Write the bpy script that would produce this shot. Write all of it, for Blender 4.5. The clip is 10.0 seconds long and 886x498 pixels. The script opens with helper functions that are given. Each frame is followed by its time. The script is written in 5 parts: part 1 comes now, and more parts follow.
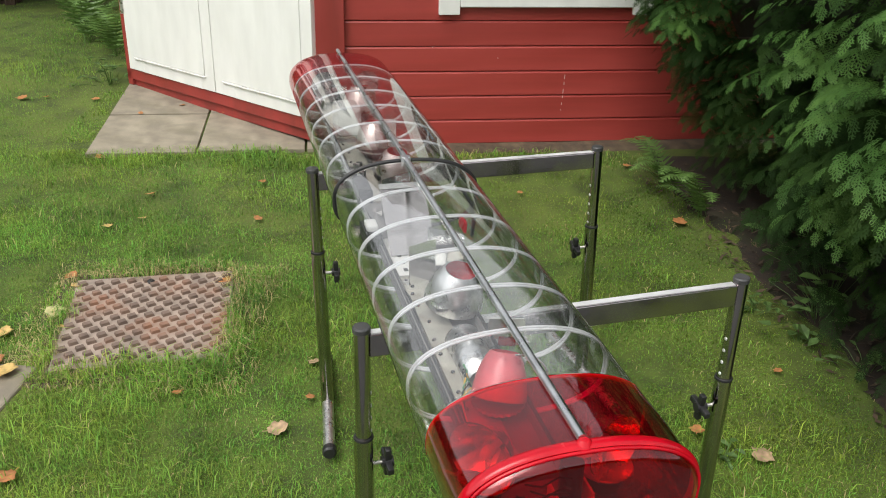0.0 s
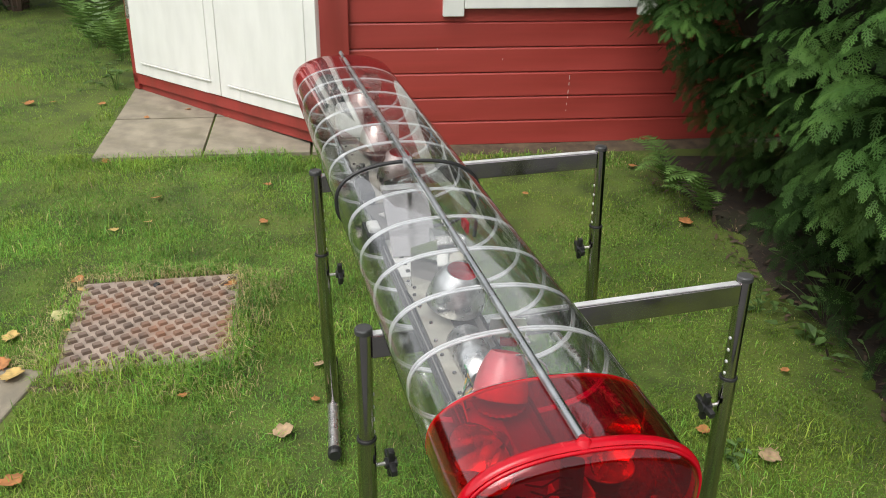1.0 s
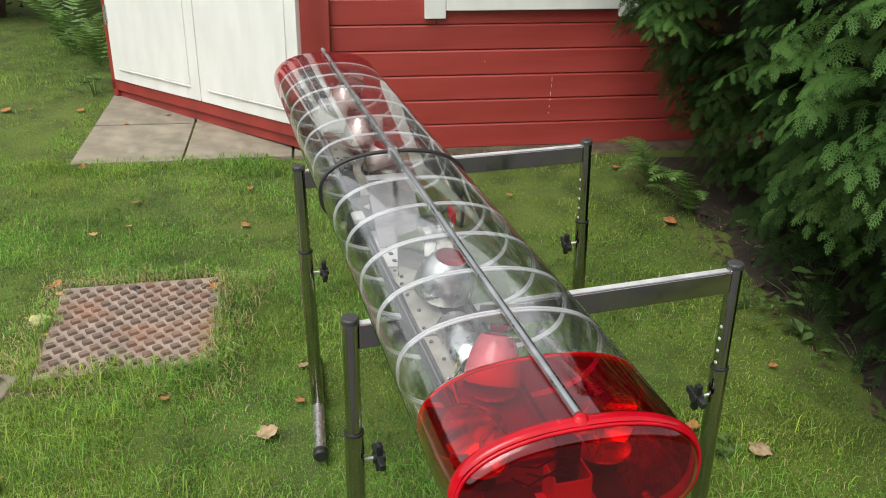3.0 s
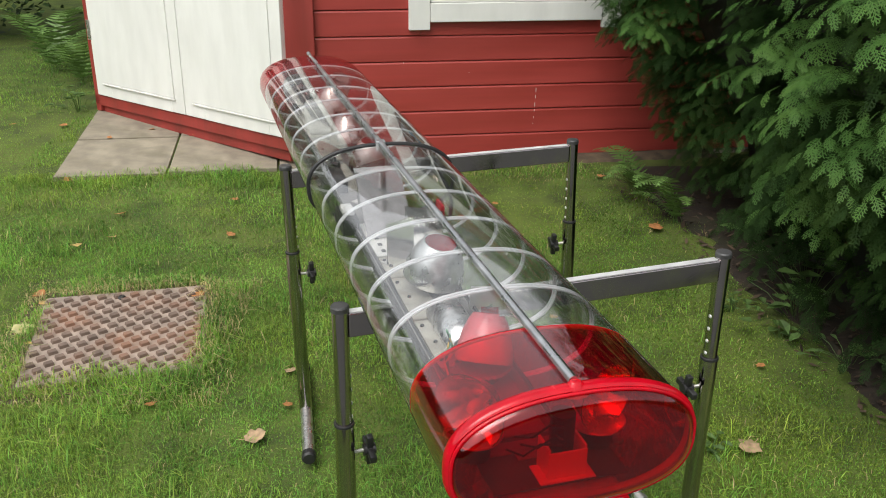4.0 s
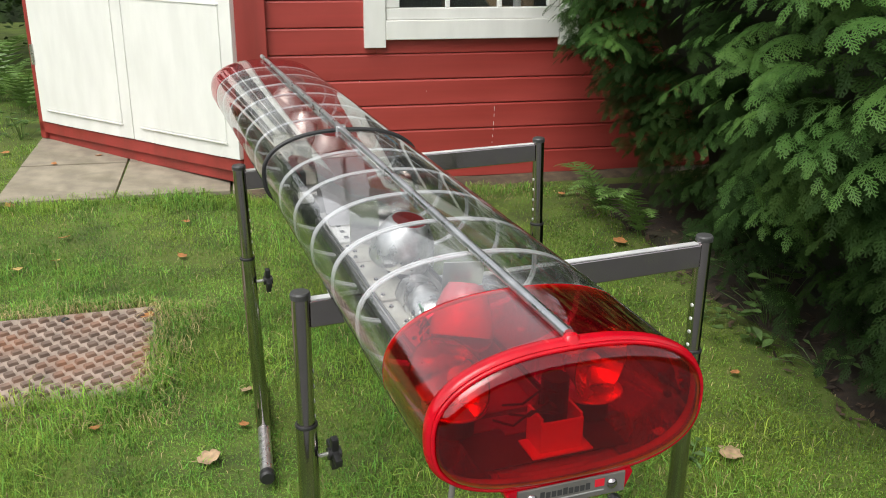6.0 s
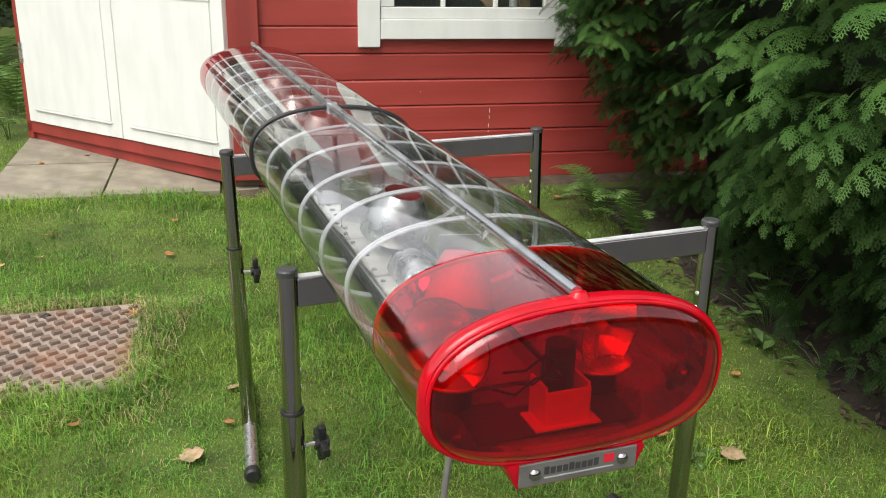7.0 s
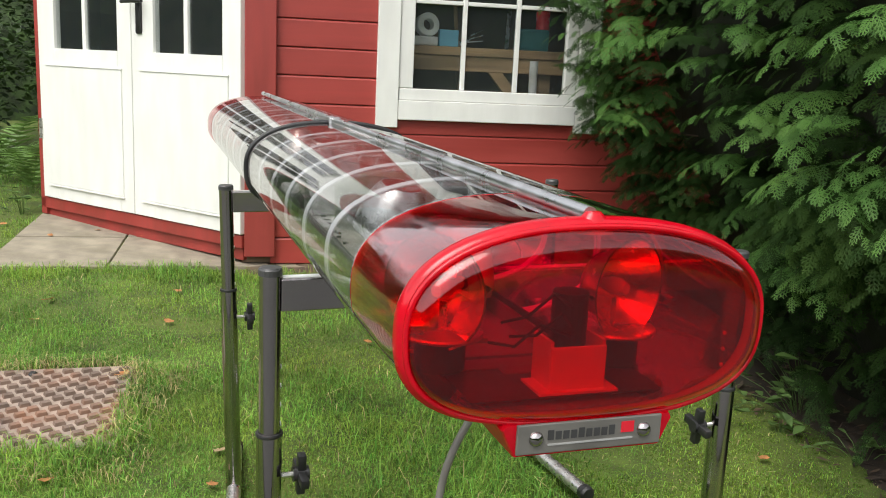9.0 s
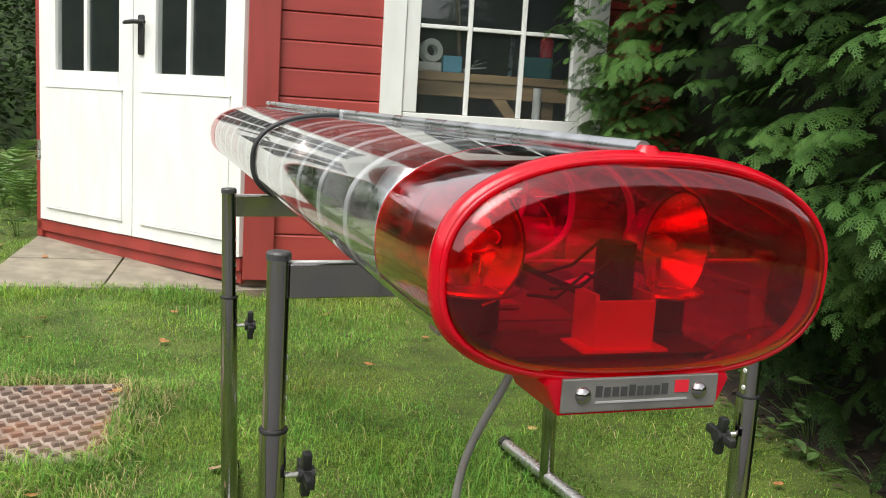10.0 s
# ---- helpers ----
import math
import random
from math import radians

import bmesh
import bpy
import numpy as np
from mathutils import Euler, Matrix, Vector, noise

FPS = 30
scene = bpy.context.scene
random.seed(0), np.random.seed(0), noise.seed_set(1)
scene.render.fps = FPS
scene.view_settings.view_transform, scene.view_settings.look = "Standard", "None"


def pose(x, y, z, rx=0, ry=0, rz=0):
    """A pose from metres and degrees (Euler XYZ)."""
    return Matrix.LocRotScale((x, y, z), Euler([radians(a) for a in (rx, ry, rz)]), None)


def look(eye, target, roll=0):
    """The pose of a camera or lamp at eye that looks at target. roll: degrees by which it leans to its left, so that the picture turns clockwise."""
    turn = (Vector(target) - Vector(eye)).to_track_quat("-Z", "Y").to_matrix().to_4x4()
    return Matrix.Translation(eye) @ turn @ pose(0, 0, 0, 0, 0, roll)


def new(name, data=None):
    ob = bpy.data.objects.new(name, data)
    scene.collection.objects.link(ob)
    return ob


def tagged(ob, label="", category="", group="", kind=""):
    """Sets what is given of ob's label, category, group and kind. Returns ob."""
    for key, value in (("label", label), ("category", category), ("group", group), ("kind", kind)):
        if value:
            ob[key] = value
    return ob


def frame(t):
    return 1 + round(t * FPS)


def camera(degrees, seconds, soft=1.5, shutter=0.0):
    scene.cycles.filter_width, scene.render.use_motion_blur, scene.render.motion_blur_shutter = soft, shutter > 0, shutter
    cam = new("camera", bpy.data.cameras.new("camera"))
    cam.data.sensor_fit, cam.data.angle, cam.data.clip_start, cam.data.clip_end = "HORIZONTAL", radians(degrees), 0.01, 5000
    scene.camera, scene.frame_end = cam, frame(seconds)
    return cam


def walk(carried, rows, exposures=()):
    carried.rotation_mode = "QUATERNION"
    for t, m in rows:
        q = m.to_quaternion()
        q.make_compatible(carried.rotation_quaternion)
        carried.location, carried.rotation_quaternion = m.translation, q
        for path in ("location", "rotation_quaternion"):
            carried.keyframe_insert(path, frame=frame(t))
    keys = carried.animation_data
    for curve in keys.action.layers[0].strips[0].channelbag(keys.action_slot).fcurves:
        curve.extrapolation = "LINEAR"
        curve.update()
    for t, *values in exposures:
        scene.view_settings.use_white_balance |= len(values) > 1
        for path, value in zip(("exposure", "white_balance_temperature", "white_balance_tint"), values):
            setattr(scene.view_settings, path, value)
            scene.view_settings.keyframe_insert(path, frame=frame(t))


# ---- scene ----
cam = camera(52.6, 10.0, soft=1.0)
METRES, EYE, TILT, LEAN, TURN = 0.72, 1.543, -25.0, -1.3, 0.0
ROWS = [
    (0.0, 0.0, 0.0, 0.0, 0.0, 0.0, -0.0),
    (0.5, 0.0079, -0.0025, -0.0044, 0.43, 0.1, 0.28),
    (1.0, 0.0173, 0.0033, -0.0037, 0.54, 0.14, 0.42),
    (1.5, 0.0213, 0.0206, -0.0025, 0.35, 0.04, 0.62),
    (2.0, 0.0166, 0.0386, -0.0066, 0.08, 0.18, 0.83),
    (2.5, 0.0089, 0.0467, -0.0301, -0.3, 0.39, 0.88),
    (4.0, -0.0117, 0.053, -0.151, -1.59, 2.37, 1.59),
    (4.5, -0.0243, 0.0961, -0.1893, -2.54, 2.91, 1.88),
    (5.0, -0.0377, 0.1442, -0.2185, -3.25, 3.5, 2.26),
    (5.5, -0.0428, 0.1826, -0.2468, -3.71, 4.48, 2.72),
    (6.0, -0.0398, 0.2169, -0.2817, -4.33, 4.96, 2.89),
    (7.5, -0.0406, 0.3871, -0.3972, -4.81, 7.83, 2.2),
    (8.0, -0.0154, 0.4404, -0.4474, -4.2, 10.83, 1.11),
    (8.5, -0.0101, 0.4995, -0.5018, -3.74, 12.44, 0.6),
    (9.0, 0.0023, 0.5375, -0.552, -4.11, 13.52, 0.44),
    (9.5, 0.0059, 0.5846, -0.5971, -4.56, 14.74, 0.22),
    (10.0, -0.0312, 0.6469, -0.6294, -4.62, 16.17, -0.2),
]
walk(cam, [(t, pose(0, 0, EYE, TILT, LEAN, TURN) @ pose(METRES * x, METRES * y, METRES * z, 90 + pitch, roll, yaw)) for t, x, y, z, yaw, pitch, roll in ROWS], [(0.0, 0.78), (2.5, 0.75), (5.0, 0.78), (5.6, 0.86), (8.0, 0.98), (10.0, 1.09)])

# ---------------------------------------------------------------- world and light
world = bpy.data.worlds.new("overcast_sky")
scene.world = world
world.use_nodes = True
wn, wl = world.node_tree.nodes, world.node_tree.links
sky = wn.new("ShaderNodeTexSky")
sky.sky_type = "NISHITA"
sky.sun_disc = False
sky.sun_elevation, sky.sun_rotation = radians(59), radians(214)
sky.air_density, sky.dust_density, sky.ozone_density = 1.0, 3.0, 1.0
soft_sky = wn.new("ShaderNodeHueSaturation")
soft_sky.inputs["Saturation"].default_value = 0.12
wl.new(sky.outputs[0], soft_sky.inputs["Color"])
wl.new(soft_sky.outputs[0], wn["Background"].inputs["Color"])
wn["Background"].inputs["Strength"].default_value = 0.15

sun_data = bpy.data.lights.new("sun", "SUN")
sun_data.energy, sun_data.angle, sun_data.color = 0.85, radians(40), (1.0, 0.95, 0.88)
sun = new("sun", sun_data)
SUN_FROM = Vector((-0.29, -0.42, 0.86))
sun.matrix_world = look(SUN_FROM * 20, (0, 0, 0))


# ---------------------------------------------------------------- materials
def mat(name, color, rough=0.6, metal=0.0, vary=0.25, scale=30.0, bump=0.2, fine=300.0, stain=None, stain_scale=4.0,
        stain_amount=0.5, random_island=0.0, random_object=0.0, stretch=(1, 1, 1), coat=0.0, hue=0.0, spec=0.5, sub=0.0):
    m = bpy.data.materials.new(name)
    m.use_nodes = True
    n, l = m.node_tree.nodes, m.node_tree.links
    b = n["Principled BSDF"]
    b.inputs["Roughness"].default_value = rough
    b.inputs["Metallic"].default_value = metal
    b.inputs["Coat Weight"].default_value = coat
    b.inputs["Specular IOR Level"].default_value = spec
    tc = n.new("ShaderNodeTexCoord")
    mp = n.new("ShaderNodeMapping")
    mp.inputs["Scale"].default_value = stretch
    l.new(tc.outputs["Object"], mp.inputs["Vector"])

    def noise_tex(s, detail=6.0):
        t = n.new("ShaderNodeTexNoise")
        t.inputs["Scale"].default_value, t.inputs["Detail"].default_value = s, detail
        l.new(mp.outputs[0], t.inputs["Vector"])
        return t

    def mix(fac, a, c, mode="MIX"):
        x = n.new("ShaderNodeMix")
        x.data_type, x.blend_type = "RGBA", mode
        for sock, val in ((x.inputs[0], fac), (x.inputs[6], a), (x.inputs[7], c)):
            if hasattr(val, "is_output"):
                l.new(val, sock)
            else:
                sock.default_value = val
        return x.outputs[2]

    def ramp(value, lo, hi, p0=0.35, p1=0.65):
        r = n.new("ShaderNodeMapRange")
        r.inputs[1].default_value, r.inputs[2].default_value = p0, p1
        r.inputs[3].default_value, r.inputs[4].default_value = lo, hi
        l.new(value, r.inputs[0])
        return r.outputs[0]

    col = (*color, 1)
    big = noise_tex(scale)
    dark = tuple(c * (1 - vary) for c in color) + (1,)
    light = tuple(min(1, c * (1 + vary)) for c in color) + (1,)
    out = mix(ramp(big.outputs["Fac"], 0, 1), dark, light)
    small = noise_tex(fine, 3.0)
    out = mix(ramp(small.outputs["Fac"], 0.0, vary * 0.7, 0.3, 0.7), out, dark)
    if stain:
        st = noise_tex(stain_scale, 8.0)
        out = mix(ramp(st.outputs["Fac"], 0, stain_amount, 0.48, 0.68), out, (*stain, 1))
    if random_island or random_object:
        src = n.new("ShaderNodeNewGeometry").outputs["Random Per Island"] if random_island else n.new("ShaderNodeObjectInfo").outputs["Random"]
        amount = random_island or random_object
        hs = n.new("ShaderNodeHueSaturation")
        l.new(ramp(src, 1 - amount, 1 + amount, 0, 1), hs.inputs["Value"])
        if hue:
            sh = n.new("ShaderNodeMath")
            sh.operation = "MULTIPLY"
            sh.inputs[1].default_value = 7.31
            fr = n.new("ShaderNodeMath")
            fr.operation = "FRACT"
            l.new(src, sh.inputs[0]), l.new(sh.outputs[0], fr.inputs[0])
            l.new(ramp(fr.outputs[0], 0.5 - hue, 0.5 + hue, 0, 1), hs.inputs["Hue"])
        l.new(out, hs.inputs["Color"])
        out = hs.outputs[0]
    l.new(out, b.inputs["Base Color"])
    rr = ramp(big.outputs["Fac"], max(0.02, rough - 0.12), min(1, rough + 0.1))
    l.new(rr, b.inputs["Roughness"])
    if bump:
        bp = n.new("ShaderNodeBump")
        bp.inputs["Strength"].default_value, bp.inputs["Distance"].default_value = bump, 0.002
        l.new(small.outputs["Fac"], bp.inputs["Height"])
        l.new(bp.outputs[0], b.inputs["Normal"])
    if sub:
        tr = n.new("ShaderNodeBsdfTranslucent")
        l.new(out, tr.inputs["Color"])
        mx = n.new("ShaderNodeMixShader")
        mx.inputs[0].default_value = sub
        l.new(b.outputs[0], mx.inputs[1]), l.new(tr.outputs[0], mx.inputs[2])
        l.new(mx.outputs[0], n["Material Output"].inputs["Surface"])
    return m


def clear_plastic(name, tint, gloss=1.0, rough=0.03, scratches=0.5, haze=0.0, haze_color=(0.8, 0.8, 0.8)):
    """Thin clear shell: tinted see-through body with a sharp gloss that grows towards grazing angles."""
    m = bpy.data.materials.new(name)
    m.use_nodes = True
    n, l = m.node_tree.nodes, m.node_tree.links
    n.remove(n["Principled BSDF"])
    tr, gl, mx = n.new("ShaderNodeBsdfTransparent"), n.new("ShaderNodeBsdfGlossy"), n.new("ShaderNodeMixShader")
    tr.inputs["Color"].default_value = (*tint, 1)
    tc, mp, nz = n.new("ShaderNodeTexCoord"), n.new("ShaderNodeMapping"), n.new("ShaderNodeTexNoise")
    mp.inputs["Scale"].default_value = (60, 9, 60)
    nz.inputs["Scale"].default_value, nz.inputs["Detail"].default_value = 1.0, 6.0
    l.new(tc.outputs["Object"], mp.inputs["Vector"]), l.new(mp.outputs[0], nz.inputs["Vector"])
    rg = n.new("ShaderNodeMapRange")
    rg.inputs[1].default_value, rg.inputs[2].default_value = 0.5, 0.8
    rg.inputs[3].default_value, rg.inputs[4].default_value = rough, rough + 0.25 * scratches
    l.new(nz.outputs["Fac"], rg.inputs[0]), l.new(rg.outputs[0], gl.inputs["Roughness"])
    lw = n.new("ShaderNodeLayerWeight")
    lw.inputs["Blend"].default_value = 0.5
    pw, mu = n.new("ShaderNodeMath"), n.new("ShaderNodeMath")
    pw.operation, mu.operation = "POWER", "MULTIPLY_ADD"
    pw.inputs[1].default_value = 3.2
    mu.inputs[1].default_value, mu.inputs[2].default_value = 0.75 * gloss, 0.035 * gloss
    l.new(lw.outputs["Facing"], pw.inputs[0]), l.new(pw.outputs[0], mu.inputs[0])
    body = tr.outputs[0]
    if haze:
        df, tl, m1, m2 = n.new("ShaderNodeBsdfDiffuse"), n.new("ShaderNodeBsdfTranslucent"), n.new("ShaderNodeMixShader"), n.new("ShaderNodeMixShader")
        df.inputs["Color"].default_value = tl.inputs["Color"].default_value = (*haze_color, 1)
        m2.inputs[0].default_value = haze
        l.new(df.outputs[0], m1.inputs[1]), l.new(tl.outputs[0], m1.inputs[2])
        l.new(tr.outputs[0], m2.inputs[1]), l.new(m1.outputs[0], m2.inputs[2])
        body = m2.outputs[0]
    l.new(mu.outputs[0], mx.inputs[0]), l.new(body, mx.inputs[1]), l.new(gl.outputs[0], mx.inputs[2])
    l.new(mx.outputs[0], n["Material Output"].inputs["Surface"])
    return m


M_SOIL = mat("lawn_soil", (0.078, 0.112, 0.018), 0.95, vary=0.45, scale=7, fine=160, bump=0.8, stain=(0.12, 0.15, 0.025), stain_scale=1.6, stain_amount=0.8)
M_DIRT = mat("trodden_dirt", (0.085, 0.062, 0.040), 0.95, vary=0.4, scale=24, fine=240, bump=1.0, stain=(0.16, 0.12, 0.07), stain_scale=11, stain_amount=0.7)
M_GRASS = mat("grass", (0.185, 0.350, 0.062), 0.5, vary=0.34, scale=2.6, fine=20, bump=0, stain=(0.34, 0.45, 0.070), stain_scale=1.5, stain_amount=0.7, random_island=0.5, hue=0.03, sub=0.35, spec=0.12)
# Real moss, but its darker tone also stands in for hedge shade.
M_MOSS_SHADE = mat("shaded_lawn_moss", (0.115, 0.205, 0.024), 0.8, vary=0.4, scale=4, fine=60, bump=0, stain=(0.19, 0.23, 0.035), stain_scale=2.2, stain_amount=0.7, random_island=0.4, hue=0.02, sub=0.2, spec=0.15)
M_STRAW = mat("dry_grass", (0.46, 0.38, 0.18), 0.7, vary=0.3, scale=4, bump=0, random_island=0.4, sub=0.2)
# Sprays in two tones: inner ones coloured as shaded, outer tips as sunlit.
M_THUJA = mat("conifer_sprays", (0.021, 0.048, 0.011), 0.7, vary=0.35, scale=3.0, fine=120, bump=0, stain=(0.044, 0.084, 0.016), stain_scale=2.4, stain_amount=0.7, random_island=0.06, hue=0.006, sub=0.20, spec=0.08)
M_THUJA_TIP = mat("lit_sprays", (0.074, 0.165, 0.036), 0.5, vary=0.25, scale=5.0, fine=120, bump=0, stain=(0.135, 0.262, 0.058), stain_scale=3.5, stain_amount=0.8, random_island=0.06, hue=0.006, sub=0.28, spec=0.14)
# Near-black: the shade deep in the hedge, put into the colour.
M_HEDGE_SHADE = mat("hedge_depth_shade", (0.010, 0.013, 0.005), 0.95, vary=0.5, scale=12, fine=90, bump=0.8)
M_BARK = mat("bark", (0.10, 0.065, 0.045), 0.9, vary=0.4, scale=14, fine=120, bump=0.9, stretch=(1, 1, 0.2))
M_FERN = mat("fern_leaf", (0.12, 0.22, 0.05), 0.55, vary=0.25, scale=8, bump=0, random_island=0.25, sub=0.3)
M_WEED = mat("weed_leaf", (0.10, 0.18, 0.045), 0.55, vary=0.25, scale=20, bump=0, random_island=0.3, sub=0.3)
M_BUSH = mat("shrub_leaf", (0.045, 0.085, 0.025), 0.6, vary=0.3, scale=2.0, bump=0, random_island=0.4, sub=0.2)
M_RED = mat("red_paint", (0.37, 0.049, 0.039), 0.5, vary=0.14, scale=5, fine=220, bump=0.25, stain=(0.25, 0.032, 0.026), stain_scale=3.0, stain_amount=0.35, random_object=0.07, stretch=(0.25, 1, 2.5))
M_RED_TRIM = mat("red_trim_paint", (0.31, 0.042, 0.034), 0.5, vary=0.15, scale=7, fine=200, bump=0.3, stain=(0.16, 0.03, 0.02), stain_amount=0.4, stretch=(2, 2, 0.3))
M_WHITE = mat("white_paint", (0.80, 0.80, 0.76), 0.42, vary=0.04, scale=6, fine=160, bump=0.25, stain=(0.70, 0.70, 0.64), stain_scale=5, stain_amount=0.2, stretch=(2, 2, 0.6))
M_CONCRETE = mat("concrete", (0.27, 0.235, 0.175), 0.9, vary=0.25, scale=9, fine=260, bump=0.6, stain=(0.17, 0.15, 0.10), stain_scale=5, stain_amount=0.75, random_object=0.08)
M_COVER = mat("rusty_iron", (0.17, 0.120, 0.092), 0.8, metal=0.0, vary=0.25, scale=18, fine=240, bump=0.6, stain=(0.33, 0.15, 0.08), stain_scale=5.5, stain_amount=0.65)
M_DUST = mat("dusty_iron", (0.33, 0.265, 0.215), 0.85, vary=0.25, scale=16, fine=240, bump=0.6, stain=(0.27, 0.15, 0.095), stain_scale=5.5, stain_amount=0.6)
M_CHROME = mat("chrome", (0.42, 0.385, 0.39), 0.11, metal=1.0, vary=0.06, scale=14, fine=220, bump=0.03, stain=(0.42, 0.41, 0.38), stain_scale=9, stain_amount=0.5)
M_CHROME_WORN = mat("worn_chrome", (0.72, 0.71, 0.68), 0.30, metal=0.9, vary=0.15, scale=40, fine=300, bump=0.1, stain=(0.36, 0.34, 0.30), stain_scale=40, stain_amount=0.7)
M_BRIGHT = mat("bright_steel", (0.90, 0.90, 0.89), 0.5, metal=0.6, vary=0.06, scale=20, bump=0.05)
M_BLACK = mat("black_plastic", (0.018, 0.018, 0.018), 0.45, vary=0.2, scale=30, bump=0.15)
M_DARKCAP = mat("dark_cap", (0.05, 0.05, 0.05), 0.4, vary=0.2, scale=30, bump=0.15)
M_ROD = mat("brushed_aluminium", (0.62, 0.63, 0.64), 0.33, metal=1.0, vary=0.12, scale=12, fine=300, bump=0.1, stain=(0.38, 0.38, 0.38), stain_scale=20, stain_amount=0.5)
M_ALU = mat("sheet_aluminium", (0.70, 0.69, 0.66), 0.35, metal=0.85, vary=0.1, scale=16, fine=200, bump=0.08, stain=(0.42, 0.38, 0.32), stain_scale=14, stain_amount=0.5)
M_MIRROR = mat("reflector", (0.85, 0.85, 0.84), 0.08, metal=1.0, vary=0.05, scale=10, bump=0.02)
M_BOWL = mat("aged_reflector", (0.72, 0.72, 0.72), 0.22, metal=1.0, vary=0.2, scale=25, bump=0.05, stain=(0.25, 0.25, 0.25), stain_scale=18, stain_amount=0.5)
M_SHEET = mat("polished_sheet", (0.56, 0.53, 0.52), 0.16, metal=1.0, vary=0.06, scale=9, fine=120, bump=0.04)
M_HOOD = mat("aged_hood", (0.80, 0.80, 0.80), 0.33, metal=1.0, vary=0.18, scale=40, fine=200, bump=0.08, stain=(0.30, 0.29, 0.28), stain_scale=30, stain_amount=0.7)
M_GREY = mat("grey_plate", (0.42, 0.42, 0.41), 0.45, metal=0.2, vary=0.1, scale=20, bump=0.1, stain=(0.30, 0.26, 0.22), stain_scale=14, stain_amount=0.5)
M_PLATE = mat("dull_plate", (0.46, 0.44, 0.38), 0.45, metal=0.3, vary=0.15, scale=30, bump=0.1, stain=(0.30, 0.26, 0.20), stain_scale=22, stain_amount=0.6)
M_TRAY = mat("dark_tray", (0.24, 0.23, 0.22), 0.40, metal=0.3, vary=0.2, scale=14, bump=0.1)
M_WHITEBOX = mat("white_plastic", (0.72, 0.71, 0.68), 0.4, vary=0.08, scale=20, bump=0.1)
M_CLEAR = clear_plastic("clear_lens", (0.985, 0.99, 0.988), 1.25, 0.015, 0.35, 0.012, (0.8, 0.82, 0.85))
M_HOOP = clear_plastic("milky_rib", (0.90, 0.92, 0.95), 2.4, 0.10, 0.3, 0.74, (0.98, 0.985, 1.0))
# Silver hood skin with the red lens's reflection painted into its colour.
M_RED_SHEEN = mat("red_reflection_skin", (0.62, 0.10, 0.12), 0.35, vary=0.15, scale=40, bump=0.1, coat=0.4)
M_GOLD = mat("warm_reflector", (0.84, 0.72, 0.68), 0.32, metal=1.0, vary=0.1, scale=20, bump=0.03)
M_PANE = clear_plastic("window_glass", (0.93, 0.95, 0.94), 1.3, 0.01, 0.0, 0.035, (0.5, 0.6, 0.62))
M_RLENS = clear_plastic("red_lens", (0.915, 0.003, 0.15), 1.8, 0.03, 1.0, 0.020, (0.90, 0.008, 0.050))
M_RPINK = clear_plastic("faded_red_lens", (0.93, 0.45, 0.47), 0.9, 0.04, 0.4, 0.05, (0.85, 0.2, 0.22))
M_RFILTER = clear_plastic("red_filter", (0.85, 0.05, 0.05), 0.6, 0.05, 0.2)
M_RRIM = mat("red_rim_plastic", (0.80, 0.006, 0.026), 0.18, vary=0.12, scale=25, bump=0.02, coat=0.7, sub=0.5)
M_REDPART = mat("red_part", (0.66, 0.02, 0.035), 0.3, vary=0.1, scale=20, bump=0.05)
M_CABLE = mat("grey_cable", (0.20, 0.19, 0.17), 0.6, vary=0.1, scale=30, bump=0.1)
M_WIRE = mat("wire_black", (0.02, 0.02, 0.02), 0.5, vary=0.1, bump=0)
M_WIRE_Y = mat("wire_yellow", (0.55, 0.36, 0.06), 0.5, vary=0.1, bump=0)
M_WIRE_G = mat("wire_green", (0.08, 0.25, 0.12), 0.5, vary=0.1, bump=0)
M_BADGE = mat("badge_metal", (0.22, 0.21, 0.19), 0.42, metal=0.5, vary=0.1, scale=40, bump=0.05)
M_INK = mat("dark_print", (0.045, 0.045, 0.045), 0.5, vary=0.1, bump=0)
M_BENCH = mat("bench_wood", (0.42, 0.27, 0.14), 0.7, vary=0.3, scale=6, fine=90, bump=0.4, stretch=(0.3, 3, 3))
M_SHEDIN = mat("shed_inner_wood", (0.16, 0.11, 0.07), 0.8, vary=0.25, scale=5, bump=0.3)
M_CYAN = mat("blue_box", (0.16, 0.45, 0.62), 0.5, vary=0.08, bump=0.05)
M_TEAL = mat("teal_plastic", (0.03, 0.16, 0.17), 0.5, vary=0.08, bump=0.05)
M_ROLL = mat("white_tape", (0.80, 0.80, 0.76), 0.6, vary=0.05, bump=0.1)
M_STEEL = mat("tool_steel", (0.5, 0.5, 0.5), 0.3, metal=1.0, vary=0.15, bump=0.05)
M_ROOF = mat("roof_felt", (0.06, 0.06, 0.06), 0.9, vary=0.3, bump=0.6)
M_LEAF = [mat("leaf_brown", (0.46, 0.32, 0.19), 0.7, vary=0.25, scale=60, bump=0.3, sub=0.15),
          mat("leaf_orange", (0.46, 0.20, 0.07), 0.65, vary=0.25, scale=60, bump=0.3, sub=0.15),
          mat("leaf_pale", (0.55, 0.52, 0.24), 0.65, vary=0.15, scale=60, bump=0.3, sub=0.15),
          mat("leaf_yellow", (0.58, 0.40, 0.14), 0.65, vary=0.25, scale=60, bump=0.3, sub=0.15)]


